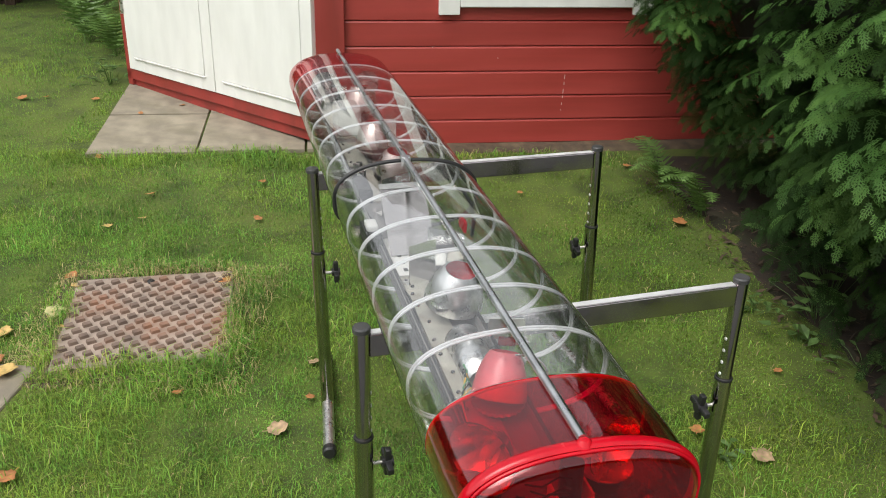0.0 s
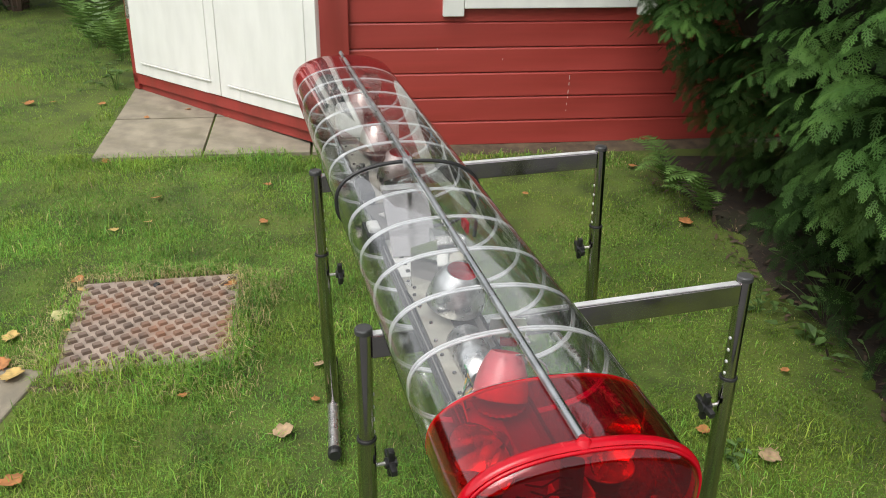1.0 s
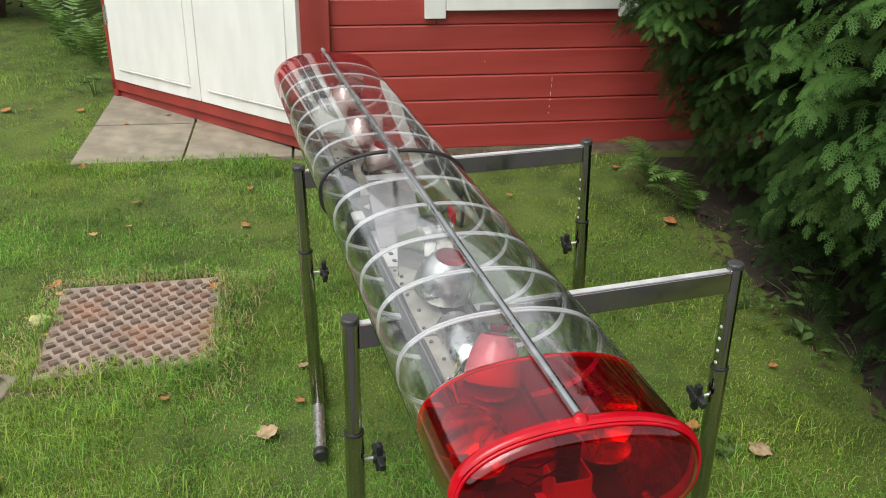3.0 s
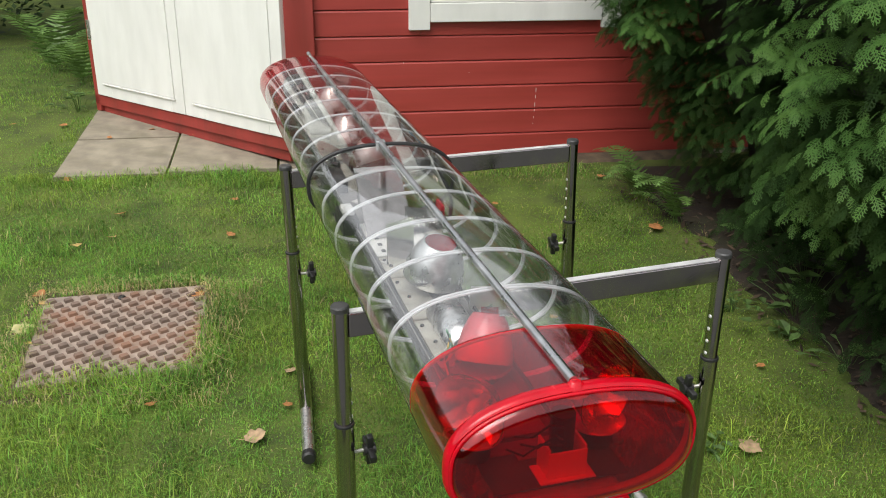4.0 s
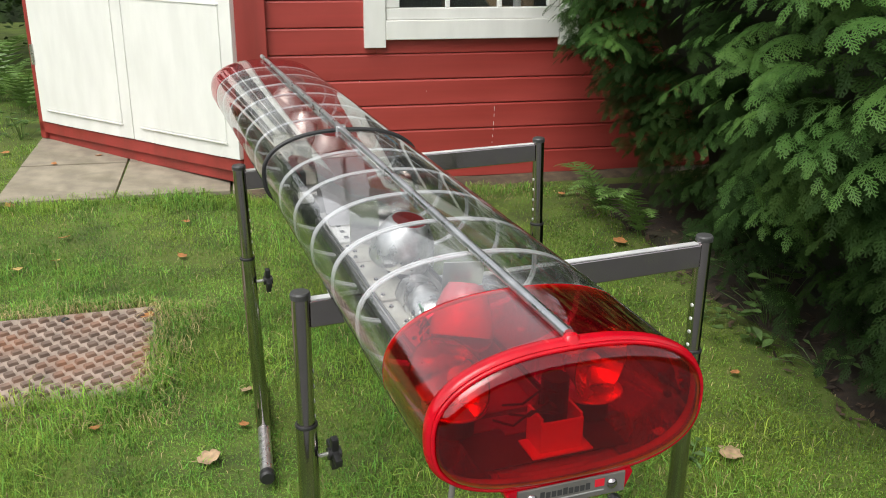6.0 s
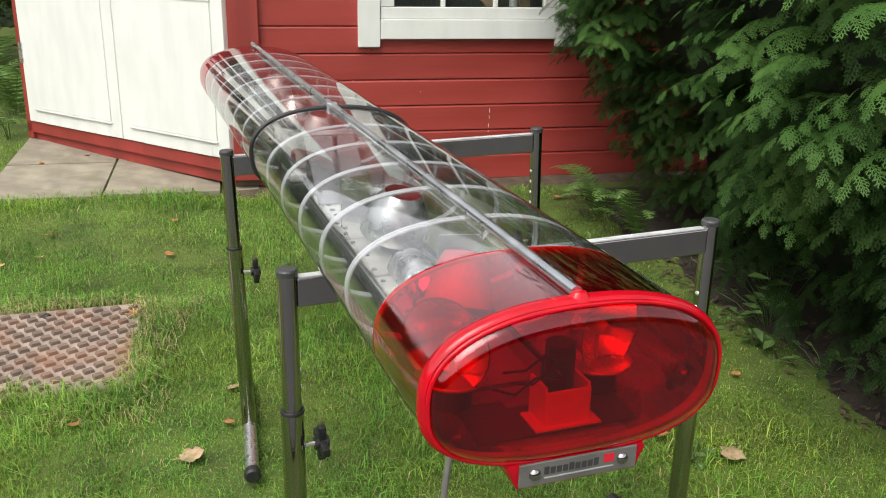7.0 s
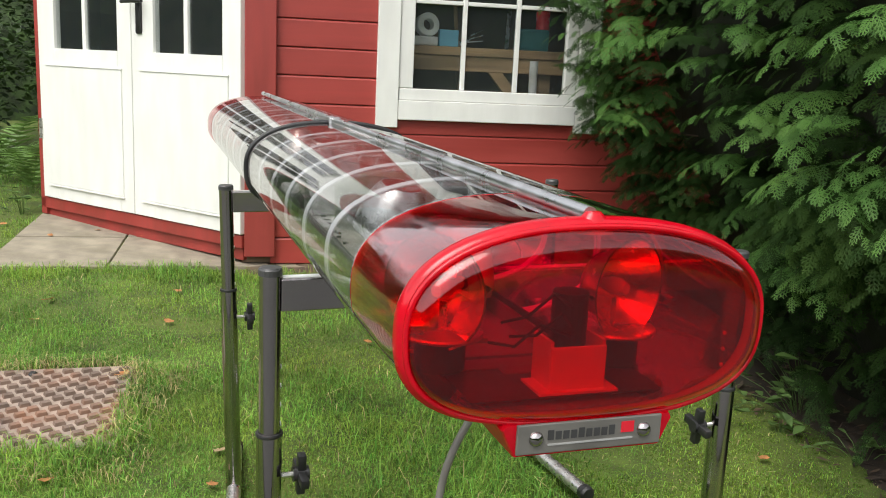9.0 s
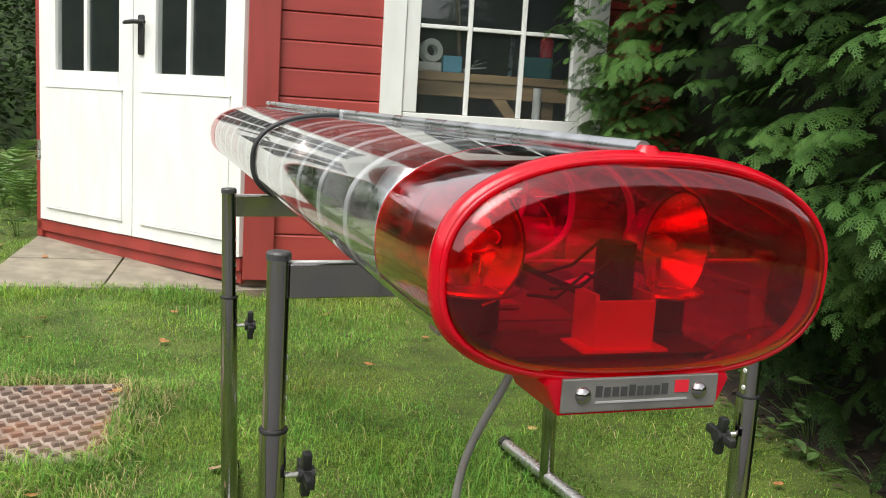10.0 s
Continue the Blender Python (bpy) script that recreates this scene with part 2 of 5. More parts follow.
# ---------------------------------------------------------------- mesh helpers
def part(name, bm, material, parent=None, label="", smooth=False):
    me = bpy.data.meshes.new(name)
    bm.normal_update()
    bm.to_mesh(me)
    bm.free()
    if smooth:
        for p in me.polygons:
            p.use_smooth = True
        me.set_sharp_from_angle(angle=radians(38))
    for m in (material if isinstance(material, (list, tuple)) else [material]):
        me.materials.append(m)
    ob = new(name, me)
    ob.parent = parent
    return tagged(ob, label) if label else ob


def thing(name, m, label, category, group="", kind=""):
    ob = new(name)
    ob.empty_display_size = 0.05
    ob.matrix_world = m
    return tagged(ob, label, category, group, kind)


def box(bm, x0, x1, y0, y1, z0, z1, bevel=0.0, m=None):
    vs = [bm.verts.new((x, y, z)) for x in (x0, x1) for y in (y0, y1) for z in (z0, z1)]
    fs = [bm.faces.new([vs[i] for i in q]) for q in ((0, 1, 3, 2), (4, 6, 7, 5), (0, 4, 5, 1), (2, 3, 7, 6), (0, 2, 6, 4), (1, 5, 7, 3))]
    if bevel:
        es = list({e for f in fs for e in f.edges})
        res = bmesh.ops.bevel(bm, geom=es, offset=bevel, segments=2, affect="EDGES", profile=0.5)
        vs = list({v for f in res["faces"] for v in f.verts} | {v for v in vs if v.is_valid})
    if m is not None:
        bmesh.ops.transform(bm, matrix=m, verts=vs)
    return bm


def boxed(*a, **k):
    return box(bmesh.new(), *a, **k)


def loft(bm, rings, closed=True, cap0=False, cap1=False):
    rows = [[bm.verts.new(p) for p in r] for r in rings]
    for a, b in zip(rows, rows[1:]):
        k = len(a)
        for i in range(k if closed else k - 1):
            bm.faces.new((a[i], a[(i + 1) % k], b[(i + 1) % k], b[i]))
    if cap0:
        bm.faces.new(rows[0][::-1])
    if cap1:
        bm.faces.new(rows[-1])
    return bm


def tube(bm, pts, r, seg=12, cap=True, closed=False):
    """A round tube along a run of points; r may be a list."""
    pts = [Vector(p) for p in pts]
    k = len(pts)
    rr = r if isinstance(r, (list, tuple)) else [r] * k
    rings, up = [], None
    for i, p in enumerate(pts):
        a = pts[(i - 1) % k] if closed or i else pts[0]
        b = pts[(i + 1) % k] if closed or i < k - 1 else pts[-1]
        d = (b - a).normalized()
        if up is None:
            up = Vector((0, 0, 1)) if abs(d.z) < 0.9 else Vector((1, 0, 0))
        s = d.cross(up).normalized()
        up = s.cross(d).normalized()
        rings.append([p + (s * math.cos(t) + up * math.sin(t)) * rr[i] for t in (2 * math.pi * j / seg for j in range(seg))])
    if closed:
        rings.append(rings[0])
        rows = [[bm.verts.new(q) for q in g] for g in rings[:-1]]
        for a, b in zip(rows, rows[1:] + rows[:1]):
            for j in range(seg):
                bm.faces.new((a[j], a[(j + 1) % seg], b[(j + 1) % seg], b[j]))
        return bm
    return loft(bm, rings, True, cap, cap)


def lathe(bm, profile, m=None, seg=28):
    """Turn (radius, height) pairs about z."""
    rings = [[Vector((r * math.cos(t), r * math.sin(t), z)) for t in (2 * math.pi * j / seg for j in range(seg))] for r, z in profile]
    if m is not None:
        rings = [[m @ p for p in g] for g in rings]
    return loft(bm, rings, True)


def raw(name, verts, faces, material, parent=None, kind="", label="", category=""):
    """One mesh from arrays of corners and equal-sized faces."""
    me = bpy.data.meshes.new(name)
    verts, faces = np.asarray(verts, np.float32), np.asarray(faces, np.int32)
    k = faces.shape[1]
    me.vertices.add(len(verts)), me.loops.add(faces.size), me.polygons.add(len(faces))
    me.vertices.foreach_set("co", verts.ravel())
    me.loops.foreach_set("vertex_index", faces.ravel())
    me.polygons.foreach_set("loop_start", np.arange(len(faces), dtype=np.int32) * k)
    me.polygons.foreach_set("loop_total", np.full(len(faces), k, np.int32))
    me.update(calc_edges=True)
    me.materials.append(material)
    ob = new(name, me)
    ob.parent = parent
    return tagged(ob, label, category, "", kind)


# ---------------------------------------------------------------- ground
def slope(y):
    return 0.037 * (min(max(y, -4.0), 9.0) - 2.4)


def gz(x, y):
    return slope(y) + 0.012 * noise.noise((x * 1.3, y * 1.3, 0.0)) + 0.006 * noise.noise((x * 4.0, y * 4.0, 3.0))


xs = [-400, -60, -20, -9] + [-5 + 0.12 * i for i in range(76)] + [9, 20, 60, 400]
ys = [-400, -60, -20, -8] + [-4 + 0.13 * i for i in range(101)] + [14, 30, 80, 400]
gv = [(x, y, gz(x, y) if -5 <= x <= 4.1 and -4 <= y <= 9.1 else slope(y)) for y in ys for x in xs]
w = len(xs)
gf = [(j * w + i, j * w + i + 1, (j + 1) * w + i + 1, (j + 1) * w + i) for j in range(len(ys) - 1) for i in range(w - 1)]
ground = raw("ground", gv, gf, M_SOIL, None, "structure", "mossy green garden lawn soil, slightly sloping", "ground")

# places of the large things
BAR = Matrix.Translation((0.1771, 0.8328, 0.835)) @ Euler((radians(0.32), 0, radians(14.25))).to_matrix().to_4x4()
SHED = pose(-0.60, 4.306, 0, 0, 0, 7.0)
DOORS = pose(-1.844, 5.296, 0, 0, 0, -38.5)
COVER = pose(-0.962, 2.660, 0.027, 2.1, 0, 11.0)
PAVING = pose(-1.714, 4.141, 0, 2.1, 0, 7.0)


# ---------------------------------------------------------------- shed
shed = thing("garden_shed", SHED, "red wooden corner garden shed with white double doors and window", "shed")
DL = SHED.inverted() @ DOORS
PITCH, BASE_Z = 0.1245, 0.094
WIN_X0, WIN_X1, WIN_Z0, WIN_Z1 = 0.70, 1.57, 0.78, 1.80
WALL_L, WALL_H = 2.70, 2.06

bm = bmesh.new()
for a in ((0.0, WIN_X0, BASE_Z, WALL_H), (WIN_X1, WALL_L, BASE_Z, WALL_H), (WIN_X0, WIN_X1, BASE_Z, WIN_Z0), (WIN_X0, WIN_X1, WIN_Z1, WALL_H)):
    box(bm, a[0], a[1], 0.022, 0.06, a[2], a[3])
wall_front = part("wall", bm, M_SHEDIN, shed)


def plank(x0, x1, row, parent):
    h = PITCH - 0.0035
    b = bmesh.new()
    # board face slopes a little and ends in a chamfer at both edges
    prof = [(0.022, 0.0), (0.003, 0.0), (0.0, 0.003), (-0.001, h - 0.008), (0.006, h), (0.022, h)]
    rings = [[(x, y, z) for y, z in prof] for x in (0.0, x1 - x0)]
    loft(b, rings, True, True, True)
    bmesh.ops.recalc_face_normals(b, faces=b.faces)
    ob = part("plank", b, M_RED, parent)
    ob.location = (x0, random.uniform(-0.0012, 0.0012), BASE_Z + row * PITCH)


for row in range(16):
    z0, z1 = BASE_Z + row * PITCH, BASE_Z + (row + 1) * PITCH
    if z1 < WIN_Z0 + 0.02 or z0 > WIN_Z1:
        plank(0.13, WALL_L, row, wall_front)
    else:
        plank(0.13, 0.66, row, wall_front)
        plank(1.61, WALL_L, row, wall_front)

sill_board = boxed(0.662, 1.608, -0.0005, 0.022, BASE_Z + 5 * PITCH, 0.7795, 0.0015)
part("plank", sill_board, M_RED, wall_front)
part("corner_post", boxed(0.012, 0.150, -0.03, 0.03, 0.13, WALL_H, 0.004), M_RED_TRIM, shed)
part("base_beam", boxed(0.152, WALL_L, -0.045, 0.07, 0.02, BASE_Z - 0.006, 0.008), M_CONCRETE, shed, "weathered concrete footing strip")

# window
win = part("window", boxed(0.66, 0.705, -0.03, 0.0, 1.80, 1.86), M_WHITE, shed, "white-painted wooden window with glazing bars")
TRIM_Y0, TRIM_Y1 = -0.028, 0.0
part("trim", boxed(0.600, 0.702, TRIM_Y0, TRIM_Y1, 0.746, 1.88, 0.003), M_WHITE, win)
part("trim", boxed(1.560, 1.662, TRIM_Y0, TRIM_Y1, 0.746, 1.88, 0.003), M_WHITE, win)
part("trim", boxed(0.704, 1.558, TRIM_Y0, TRIM_Y1, 1.79, 1.88, 0.003), M_WHITE, win)
part("window_sill", boxed(0.704, 1.558, -0.030, 0.03, 0.782, 0.872, 0.004), M_WHITE, win)
part("sash_rail", boxed(0.706, 1.556, -0.018, 0.03, 0.874, 0.926, 0.004), M_WHITE, win)
part("sash_rail", boxed(0.706, 1.556, -0.018, 0.03, 1.712, 1.788, 0.004), M_WHITE, win)
part("sash_stile", boxed(0.704, 0.770, -0.016, 0.03, 0.928, 1.71, 0.004), M_WHITE, win)
part("sash_stile", boxed(1.500, 1.556, -0.016, 0.03, 0.928, 1.71, 0.004), M_WHITE, win)
COLS, ROWZ = (1.003, 1.258), (1.318, )
for c in COLS:
    part("glazing_bar", boxed(c - 0.010, c + 0.010, -0.010, 0.018, 0.927, 1.711, 0.003), M_WHITE, win)
gl_x = (0.771, 1.003, 1.258, 1.499)
for a, b in zip(gl_x, gl_x[1:]):
    part("glazing_bar", boxed(a + 0.011 * (a != 0.771), b - 0.011 * (b != 1.499), -0.008, 0.018, 1.310, 1.328, 0.003), M_WHITE, win)
    for z0, z1 in ((0.928, 1.309), (1.329, 1.710)):
        pn = part("pane", boxed(a, b, 0.0055, 0.0085, z0, z1), M_PANE, win)
        pn.visible_shadow = False

# door wall
dw = part("door_wall", boxed(0.0, 1.60, 0.045, 0.075, 1.93, WALL_H), M_RED_TRIM, shed)
dw.matrix_basis = DL
part("door_post", boxed(0.0, 0.047, -0.012, 0.06, 0.13, WALL_H, 0.004), M_RED_TRIM, dw)
part("door_head", boxed(0.049, 1.585, -0.006, 0.06, 1.90, 1.97, 0.004), M_RED_TRIM, dw)
part("threshold", boxed(0.0, 1.60, -0.012, 0.08, 0.165, 0.226, 0.004), M_RED_TRIM, dw)
part("threshold_base", boxed(0.02, 1.59, 0.008, 0.08, 0.105, 0.163, 0.004), M_RED_TRIM, dw)


def door_leaf(x0, x1, handle_left, hinge):
    """White framed leaf: stiles, rails, raised lower panel, upper glass with one upright bar."""
    gx0, gx1 = x0 + (0.145 if not handle_left else 0.162), x1 - (0.108 if not handle_left else 0.118)
    y0, y1 = -0.022, 0.02
    d = part("door_leaf", boxed(x0, gx0, y0, y1, 0.232, 1.895, 0.003), M_WHITE, shed, "white-painted double door leaf, closed")
    d.matrix_basis = DL
    part("door_stile", boxed(gx1, x1, y0, y1, 0.232, 1.895, 0.003), M_WHITE, d)
    part("door_panel", boxed(gx0 + 0.0005, gx1 - 0.0005, y0 + 0.0005, y1, 0.232, 1.035, 0.0), M_WHITE, d)
    part("door_rail", boxed(gx0 + 0.0005, gx1 - 0.0005, y0, y1, 1.73, 1.895, 0.002), M_WHITE, d)
    b = boxed(x0 + 0.075, x1 - 0.075, y0 - 0.007, y0 - 0.0003, 0.311, 0.942, 0.002)
    part("raised_panel", b, M_WHITE, d)
    for zz in (0.943, 0.300):
        part("panel_moulding", boxed(x0 + 0.070, x1 - 0.070, y0 - 0.011, y0 - 0.0003, zz, zz + 0.009, 0.002), M_WHITE, d)
    xm = (gx0 + gx1) / 2 - 0.01
    part("glazing_bar", boxed(xm - 0.014, xm + 0.014, y0 + 0.004, y0 + 0.022, 1.00, 1.73, 0.002), M_WHITE, d)
    for a, b2 in ((gx0, xm - 0.0145), (xm + 0.0145, gx1)):
        pn = part("pane", boxed(a, b2, y0 + 0.016, y0 + 0.019, 1.035, 1.73), M_PANE, d)
        pn.visible_shadow = False
    if hinge:
        h = tube(bmesh.new(), [(x0 - 0.004, y0 - 0.006, 0.55), (x0 - 0.004, y0 - 0.006, 0.66)], 0.007, 10)
        box(h, x0 - 0.003, x0 + 0.012, y0 - 0.004, y0 - 0.001, 0.55, 0.66)
        part("hinge", h, M_CHROME_WORN, d, "bright metal hinge")
    if handle_left:
        h = boxed(x0 + 0.045, x0 + 0.085, y0 - 0.010, y0 - 0.0003, 1.120, 1.308, 0.009)
        tube(h, [(x0 + 0.065, y0, 1.272), (x0 + 0.065, y0 - 0.045, 1.272)], 0.010, 12)
        tube(h, [(x0 + 0.14, y0 - 0.045, 1.270), (x0 + 0.065, y0 - 0.05, 1.272), (x0 + 0.0, y0 - 0.045, 1.270), (x0 - 0.02, y0 - 0.04, 1.268)], [0.008, 0.011, 0.010, 0.008], 12)
        part("door_handle", h, M_BLACK, d, "black lever handle on a long plate", True)


door_leaf(0.050, 0.836, False, True)
door_leaf(0.842, 1.602, True, False)

# small pale chips and scratches in the red paint
for x, z, h in ((1.246, 0.425, 0.022), (1.245, 0.395, 0.016), (1.243, 0.352, 0.020), (1.242, 0.328, 0.010), (1.240, 0.292, 0.012), (1.238, 0.262, 0.006), (0.575, 0.585, 0.006), (0.90, 0.53, 0.005)):
    part("paint_chip", boxed(x, x + 0.0022, -0.0032, -0.0022, z, z + h), M_WHITE, wall_front)

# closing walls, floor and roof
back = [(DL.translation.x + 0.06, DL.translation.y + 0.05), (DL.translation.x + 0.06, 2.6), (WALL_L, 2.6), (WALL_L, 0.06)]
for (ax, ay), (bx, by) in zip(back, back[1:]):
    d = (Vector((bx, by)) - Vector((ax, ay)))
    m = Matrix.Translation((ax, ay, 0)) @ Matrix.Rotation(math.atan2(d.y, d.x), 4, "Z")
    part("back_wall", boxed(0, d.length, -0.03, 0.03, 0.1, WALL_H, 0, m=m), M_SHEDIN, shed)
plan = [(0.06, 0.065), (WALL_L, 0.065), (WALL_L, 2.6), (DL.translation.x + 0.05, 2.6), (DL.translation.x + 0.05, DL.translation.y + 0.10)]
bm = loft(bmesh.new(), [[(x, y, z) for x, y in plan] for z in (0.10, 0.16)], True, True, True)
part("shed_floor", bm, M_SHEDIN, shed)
over = [(-0.12, -0.2), (WALL_L + 0.15, -0.2), (WALL_L + 0.15, 2.75), (DL.translation.x - 0.15, 2.75), (DL.translation.x - 0.15, DL.translation.y - 0.06)]
bm = loft(bmesh.new(), [[(x, y, z) for x, y in over] for z in (WALL_H + 0.002, WALL_H + 0.09)], True, True, False)
apex = bm.verts.new((0.7, 1.3, WALL_H + 0.75))
bm.verts.ensure_lookup_table()
top = [v for v in bm.verts if abs(v.co.z - WALL_H - 0.09) < 1e-4]
for i in range(5):
    bm.faces.new((top[i], top[(i + 1) % 5], apex))
part("roof", bm, M_ROOF, shed)


# ---------------------------------------------------------------- inside the shed, behind the window
def in_shed(x, y, z, rz=0):
    return SHED @ pose(x, y, z, 0, 0, rz)


bench = thing("workbench", in_shed(0.62, 0.30, 0.16), "rough pale timber workbench with a diagonal brace", "workbench")
part("worktop", boxed(0.0, 1.02, 0.0, 0.50, 0.930, 0.972, 0.004), M_BENCH, bench)
part("apron", boxed(0.0, 1.0, 0.012, 0.04, 0.855, 0.928, 0.003), M_BENCH, bench)
for x in (0.02, 0.86):
    part("leg", boxed(x, x + 0.06, 0.042, 0.10, 0.0, 0.93, 0.003), M_BENCH, bench)
    part("leg", boxed(x, x + 0.06, 0.43, 0.49, 0.0, 0.93, 0.003), M_BENCH, bench)
bm = boxed(-0.028, 0.028, 0.0, 0.025, -0.36, 0.0, 0.003, m=pose(0.60, 0.015, 0.88, 0, -40, 0))
part("brace", bm, M_BENCH, bench)

bm = lathe(bmesh.new(), [(0.028, -0.024), (0.056, -0.024), (0.058, -0.020), (0.058, 0.020), (0.056, 0.024), (0.028, 0.024), (0.028, -0.024)], seg=32)
ob = part("tape_roll", bm, M_ROLL, None, "", True)
ob.matrix_world = in_shed(0.885, 0.34, 1.232) @ pose(0, 0, 0, 82, 0, 12)
tagged(ob, "white roll of tape standing on a pale box on the workbench", "tape roll")
ob = part("storage_tray", boxed(0, 0.155, 0, 0.11, 0, 0.044, 0.008), M_WHITEBOX)
ob.matrix_world = in_shed(0.785, 0.31, 1.133)
tagged(ob, "small pale plastic tray on the workbench", "tray")
ob = part("blue_box", boxed(0, 0.095, 0, 0.07, 0, 0.080, 0.003), M_CYAN)
ob.matrix_world = in_shed(0.945, 0.31, 1.133, -3)
tagged(ob, "light blue cardboard box on the workbench", "box")
fork = thing("hand_fork", in_shed(1.06, 0.36, 1.138), "steel hand fork with three tines on the workbench", "garden fork")
bm = bmesh.new()
tube(bm, [(0.0, 0.0, 0.012), (0.03, -0.01, 0.02)], 0.012, 10)
for k in range(3):
    tube(bm, [(0.03, -0.01, 0.02), (0.05, -0.02, 0.022 + 0.016 * k), (0.11, -0.03, 0.030 + 0.028 * k)], [0.004, 0.0035, 0.002], 6)
part("tines", bm, M_STEEL, fork, "", True)
part("handle", tube(bmesh.new(), [(0.0, 0.0, 0.012), (-0.03, 0.02, 0.014)], 0.012, 10), M_GREY, fork, "", True)
ob = part("plastic_pipe", tube(bmesh.new(), [(0, 0, 0), (0, 0, 0.92)], 0.021, 16), M_WHITEBOX, None, "", True)
ob.matrix_world = in_shed(1.415, 0.23, 0.16)
tagged(ob, "upright pale plastic pipe leaning by the workbench", "pipe")
ob = part("tool_case", boxed(0, 0.16, 0, 0.12, 0, 0.11, 0.012), M_TEAL)
ob.matrix_world = in_shed(1.38, 0.40, 1.133)
tagged(ob, "dark teal plastic tool case on the workbench", "tool case")
ob = part("red_can", lathe(bmesh.new(), [(0, 0), (0.035, 0), (0.036, 0.09), (0.02, 0.105), (0.02, 0.12), (0, 0.12)]), M_REDPART, None, "", True)
ob.matrix_world = in_shed(1.52, 0.47, 1.244)
tagged(ob, "red metal can on the tool case", "can")
ob = part("broom_handle", tube(bmesh.new(), [(0, 0, 0), (-0.10, 0.1, 1.55)], 0.011, 10), M_BENCH, None, "", True)
ob.matrix_world = in_shed(1.22, 0.84, 0.16)
tagged(ob, "thin wooden broom handle leaning in the dark shed", "broom handle")
ob = part("steel_ruler", boxed(0, 0.022, 0, 0.004, 0, 0.24, 0.0), M_STEEL)
ob.matrix_world = in_shed(1.36, 0.62, 1.133) @ pose(0, 0, 0, -8, 4, 0)
tagged(ob, "narrow steel ruler standing upright on the workbench", "ruler")

# ---------------------------------------------------------------- paving and cover
paving = thing("paving", PAVING, "old concrete paving slabs before the shed doors", "paving", "", "structure")
SW, SD = 0.535, 0.588
for i in range(3):
    for j in range(3):
        b = boxed(0, SW - 0.012, 0, SD - 0.012, -0.05, 0.012, 0.004)
        s = part("slab", b, M_CONCRETE, paving)
        s.location = (i * SW + 0.006, j * SD + 0.006, 0.073 + random.uniform(-0.003, 0.003))
# Unseen dark sheet behind the camera, added to darken what the chrome reflects.
bm = bmesh.new()
loft(bm, [[(x, y, slope(y) + dz) for y, dz in ((-4.0, -0.05), (-4.0, 0.025), (0.55, 0.025), (0.55, -0.05))] for x in (-6.0, 6.0)], True, True, True)
bmesh.ops.recalc_face_normals(bm, faces=bm.faces)
M_REFL_GROUND = mat("reflected_ground", (0.060, 0.064, 0.060), 0.8, vary=0.3, scale=6, fine=120, bump=0.4, stain=(0.04, 0.05, 0.03), stain_scale=3)
tagged(part("terrace", bm, M_REFL_GROUND), "unseen dark ground sheet behind the camera, added for chrome reflections", "terrace", "", "structure")
slab = part("stepping_slab", boxed(-0.62, 0, -0.62, 0, -0.04, 0.010, 0.008), M_CONCRETE)
slab.matrix_world = pose(-1.218, 2.365, 0.004, 2.1, 0, -6)
tagged(slab, "worn grey concrete stepping slab in the lawn", "slab")

cover = thing("drain_cover", COVER, "rusty cast iron drain cover with a raised stud pattern", "drain cover")
CW, CD = 0.274, 0.288
bm = boxed(-CW, CW, -CD, CD, -0.03, 0.004, 0.003)
part("plate", bm, M_DUST, cover)
bm = bmesh.new()
for a in ((-CW - 0.028, -CW - 0.003, -CD - 0.028, CD + 0.028), (CW + 0.003, CW + 0.028, -CD - 0.028, CD + 0.028), (-CW - 0.003, CW + 0.003, -CD - 0.028, -CD - 0.003), (-CW - 0.003, CW + 0.003, CD + 0.003, CD + 0.028)):
    box(bm, *a, -0.05, -0.012, 0.002)
part("rim", bm, M_COVER, cover)
bm = bmesh.new()
for i in range(-5, 6):
    for j in range(-8, 9):
        cx, cy = (i + 0.5 * (j % 2)) * 0.0555, j * 0.0355
        if abs(cx) < CW - 0.018 and abs(cy) < CD - 0.016:
            m = pose(cx, cy, 0.0035, 0, 0, 24)
            rings = [[m @ Vector((x * k, y * k, z)) for x, y in ((-0.0150, -0.0115), (0.0150, -0.0115), (0.0150, 0.0115), (-0.0150, 0.0115))] for k, z in ((1.0, 0.0), (0.82, 0.0105))]
            loft(bm, rings, True, False, True)
st = part("studs", bm, M_COVER, cover)
tagged(st, kind="stuff")
for x, y in ((-0.015, 0.235), (-0.05, -0.235)):
    part("lifting_hole", lathe(bmesh.new(), [(0.0, 0.0), (0.012, 0.0), (0.014, 0.006), (0.009, 0.012), (0.0, 0.009)], Matrix.Translation((x, y, 0.003)), 14), M_BLACK, cover)


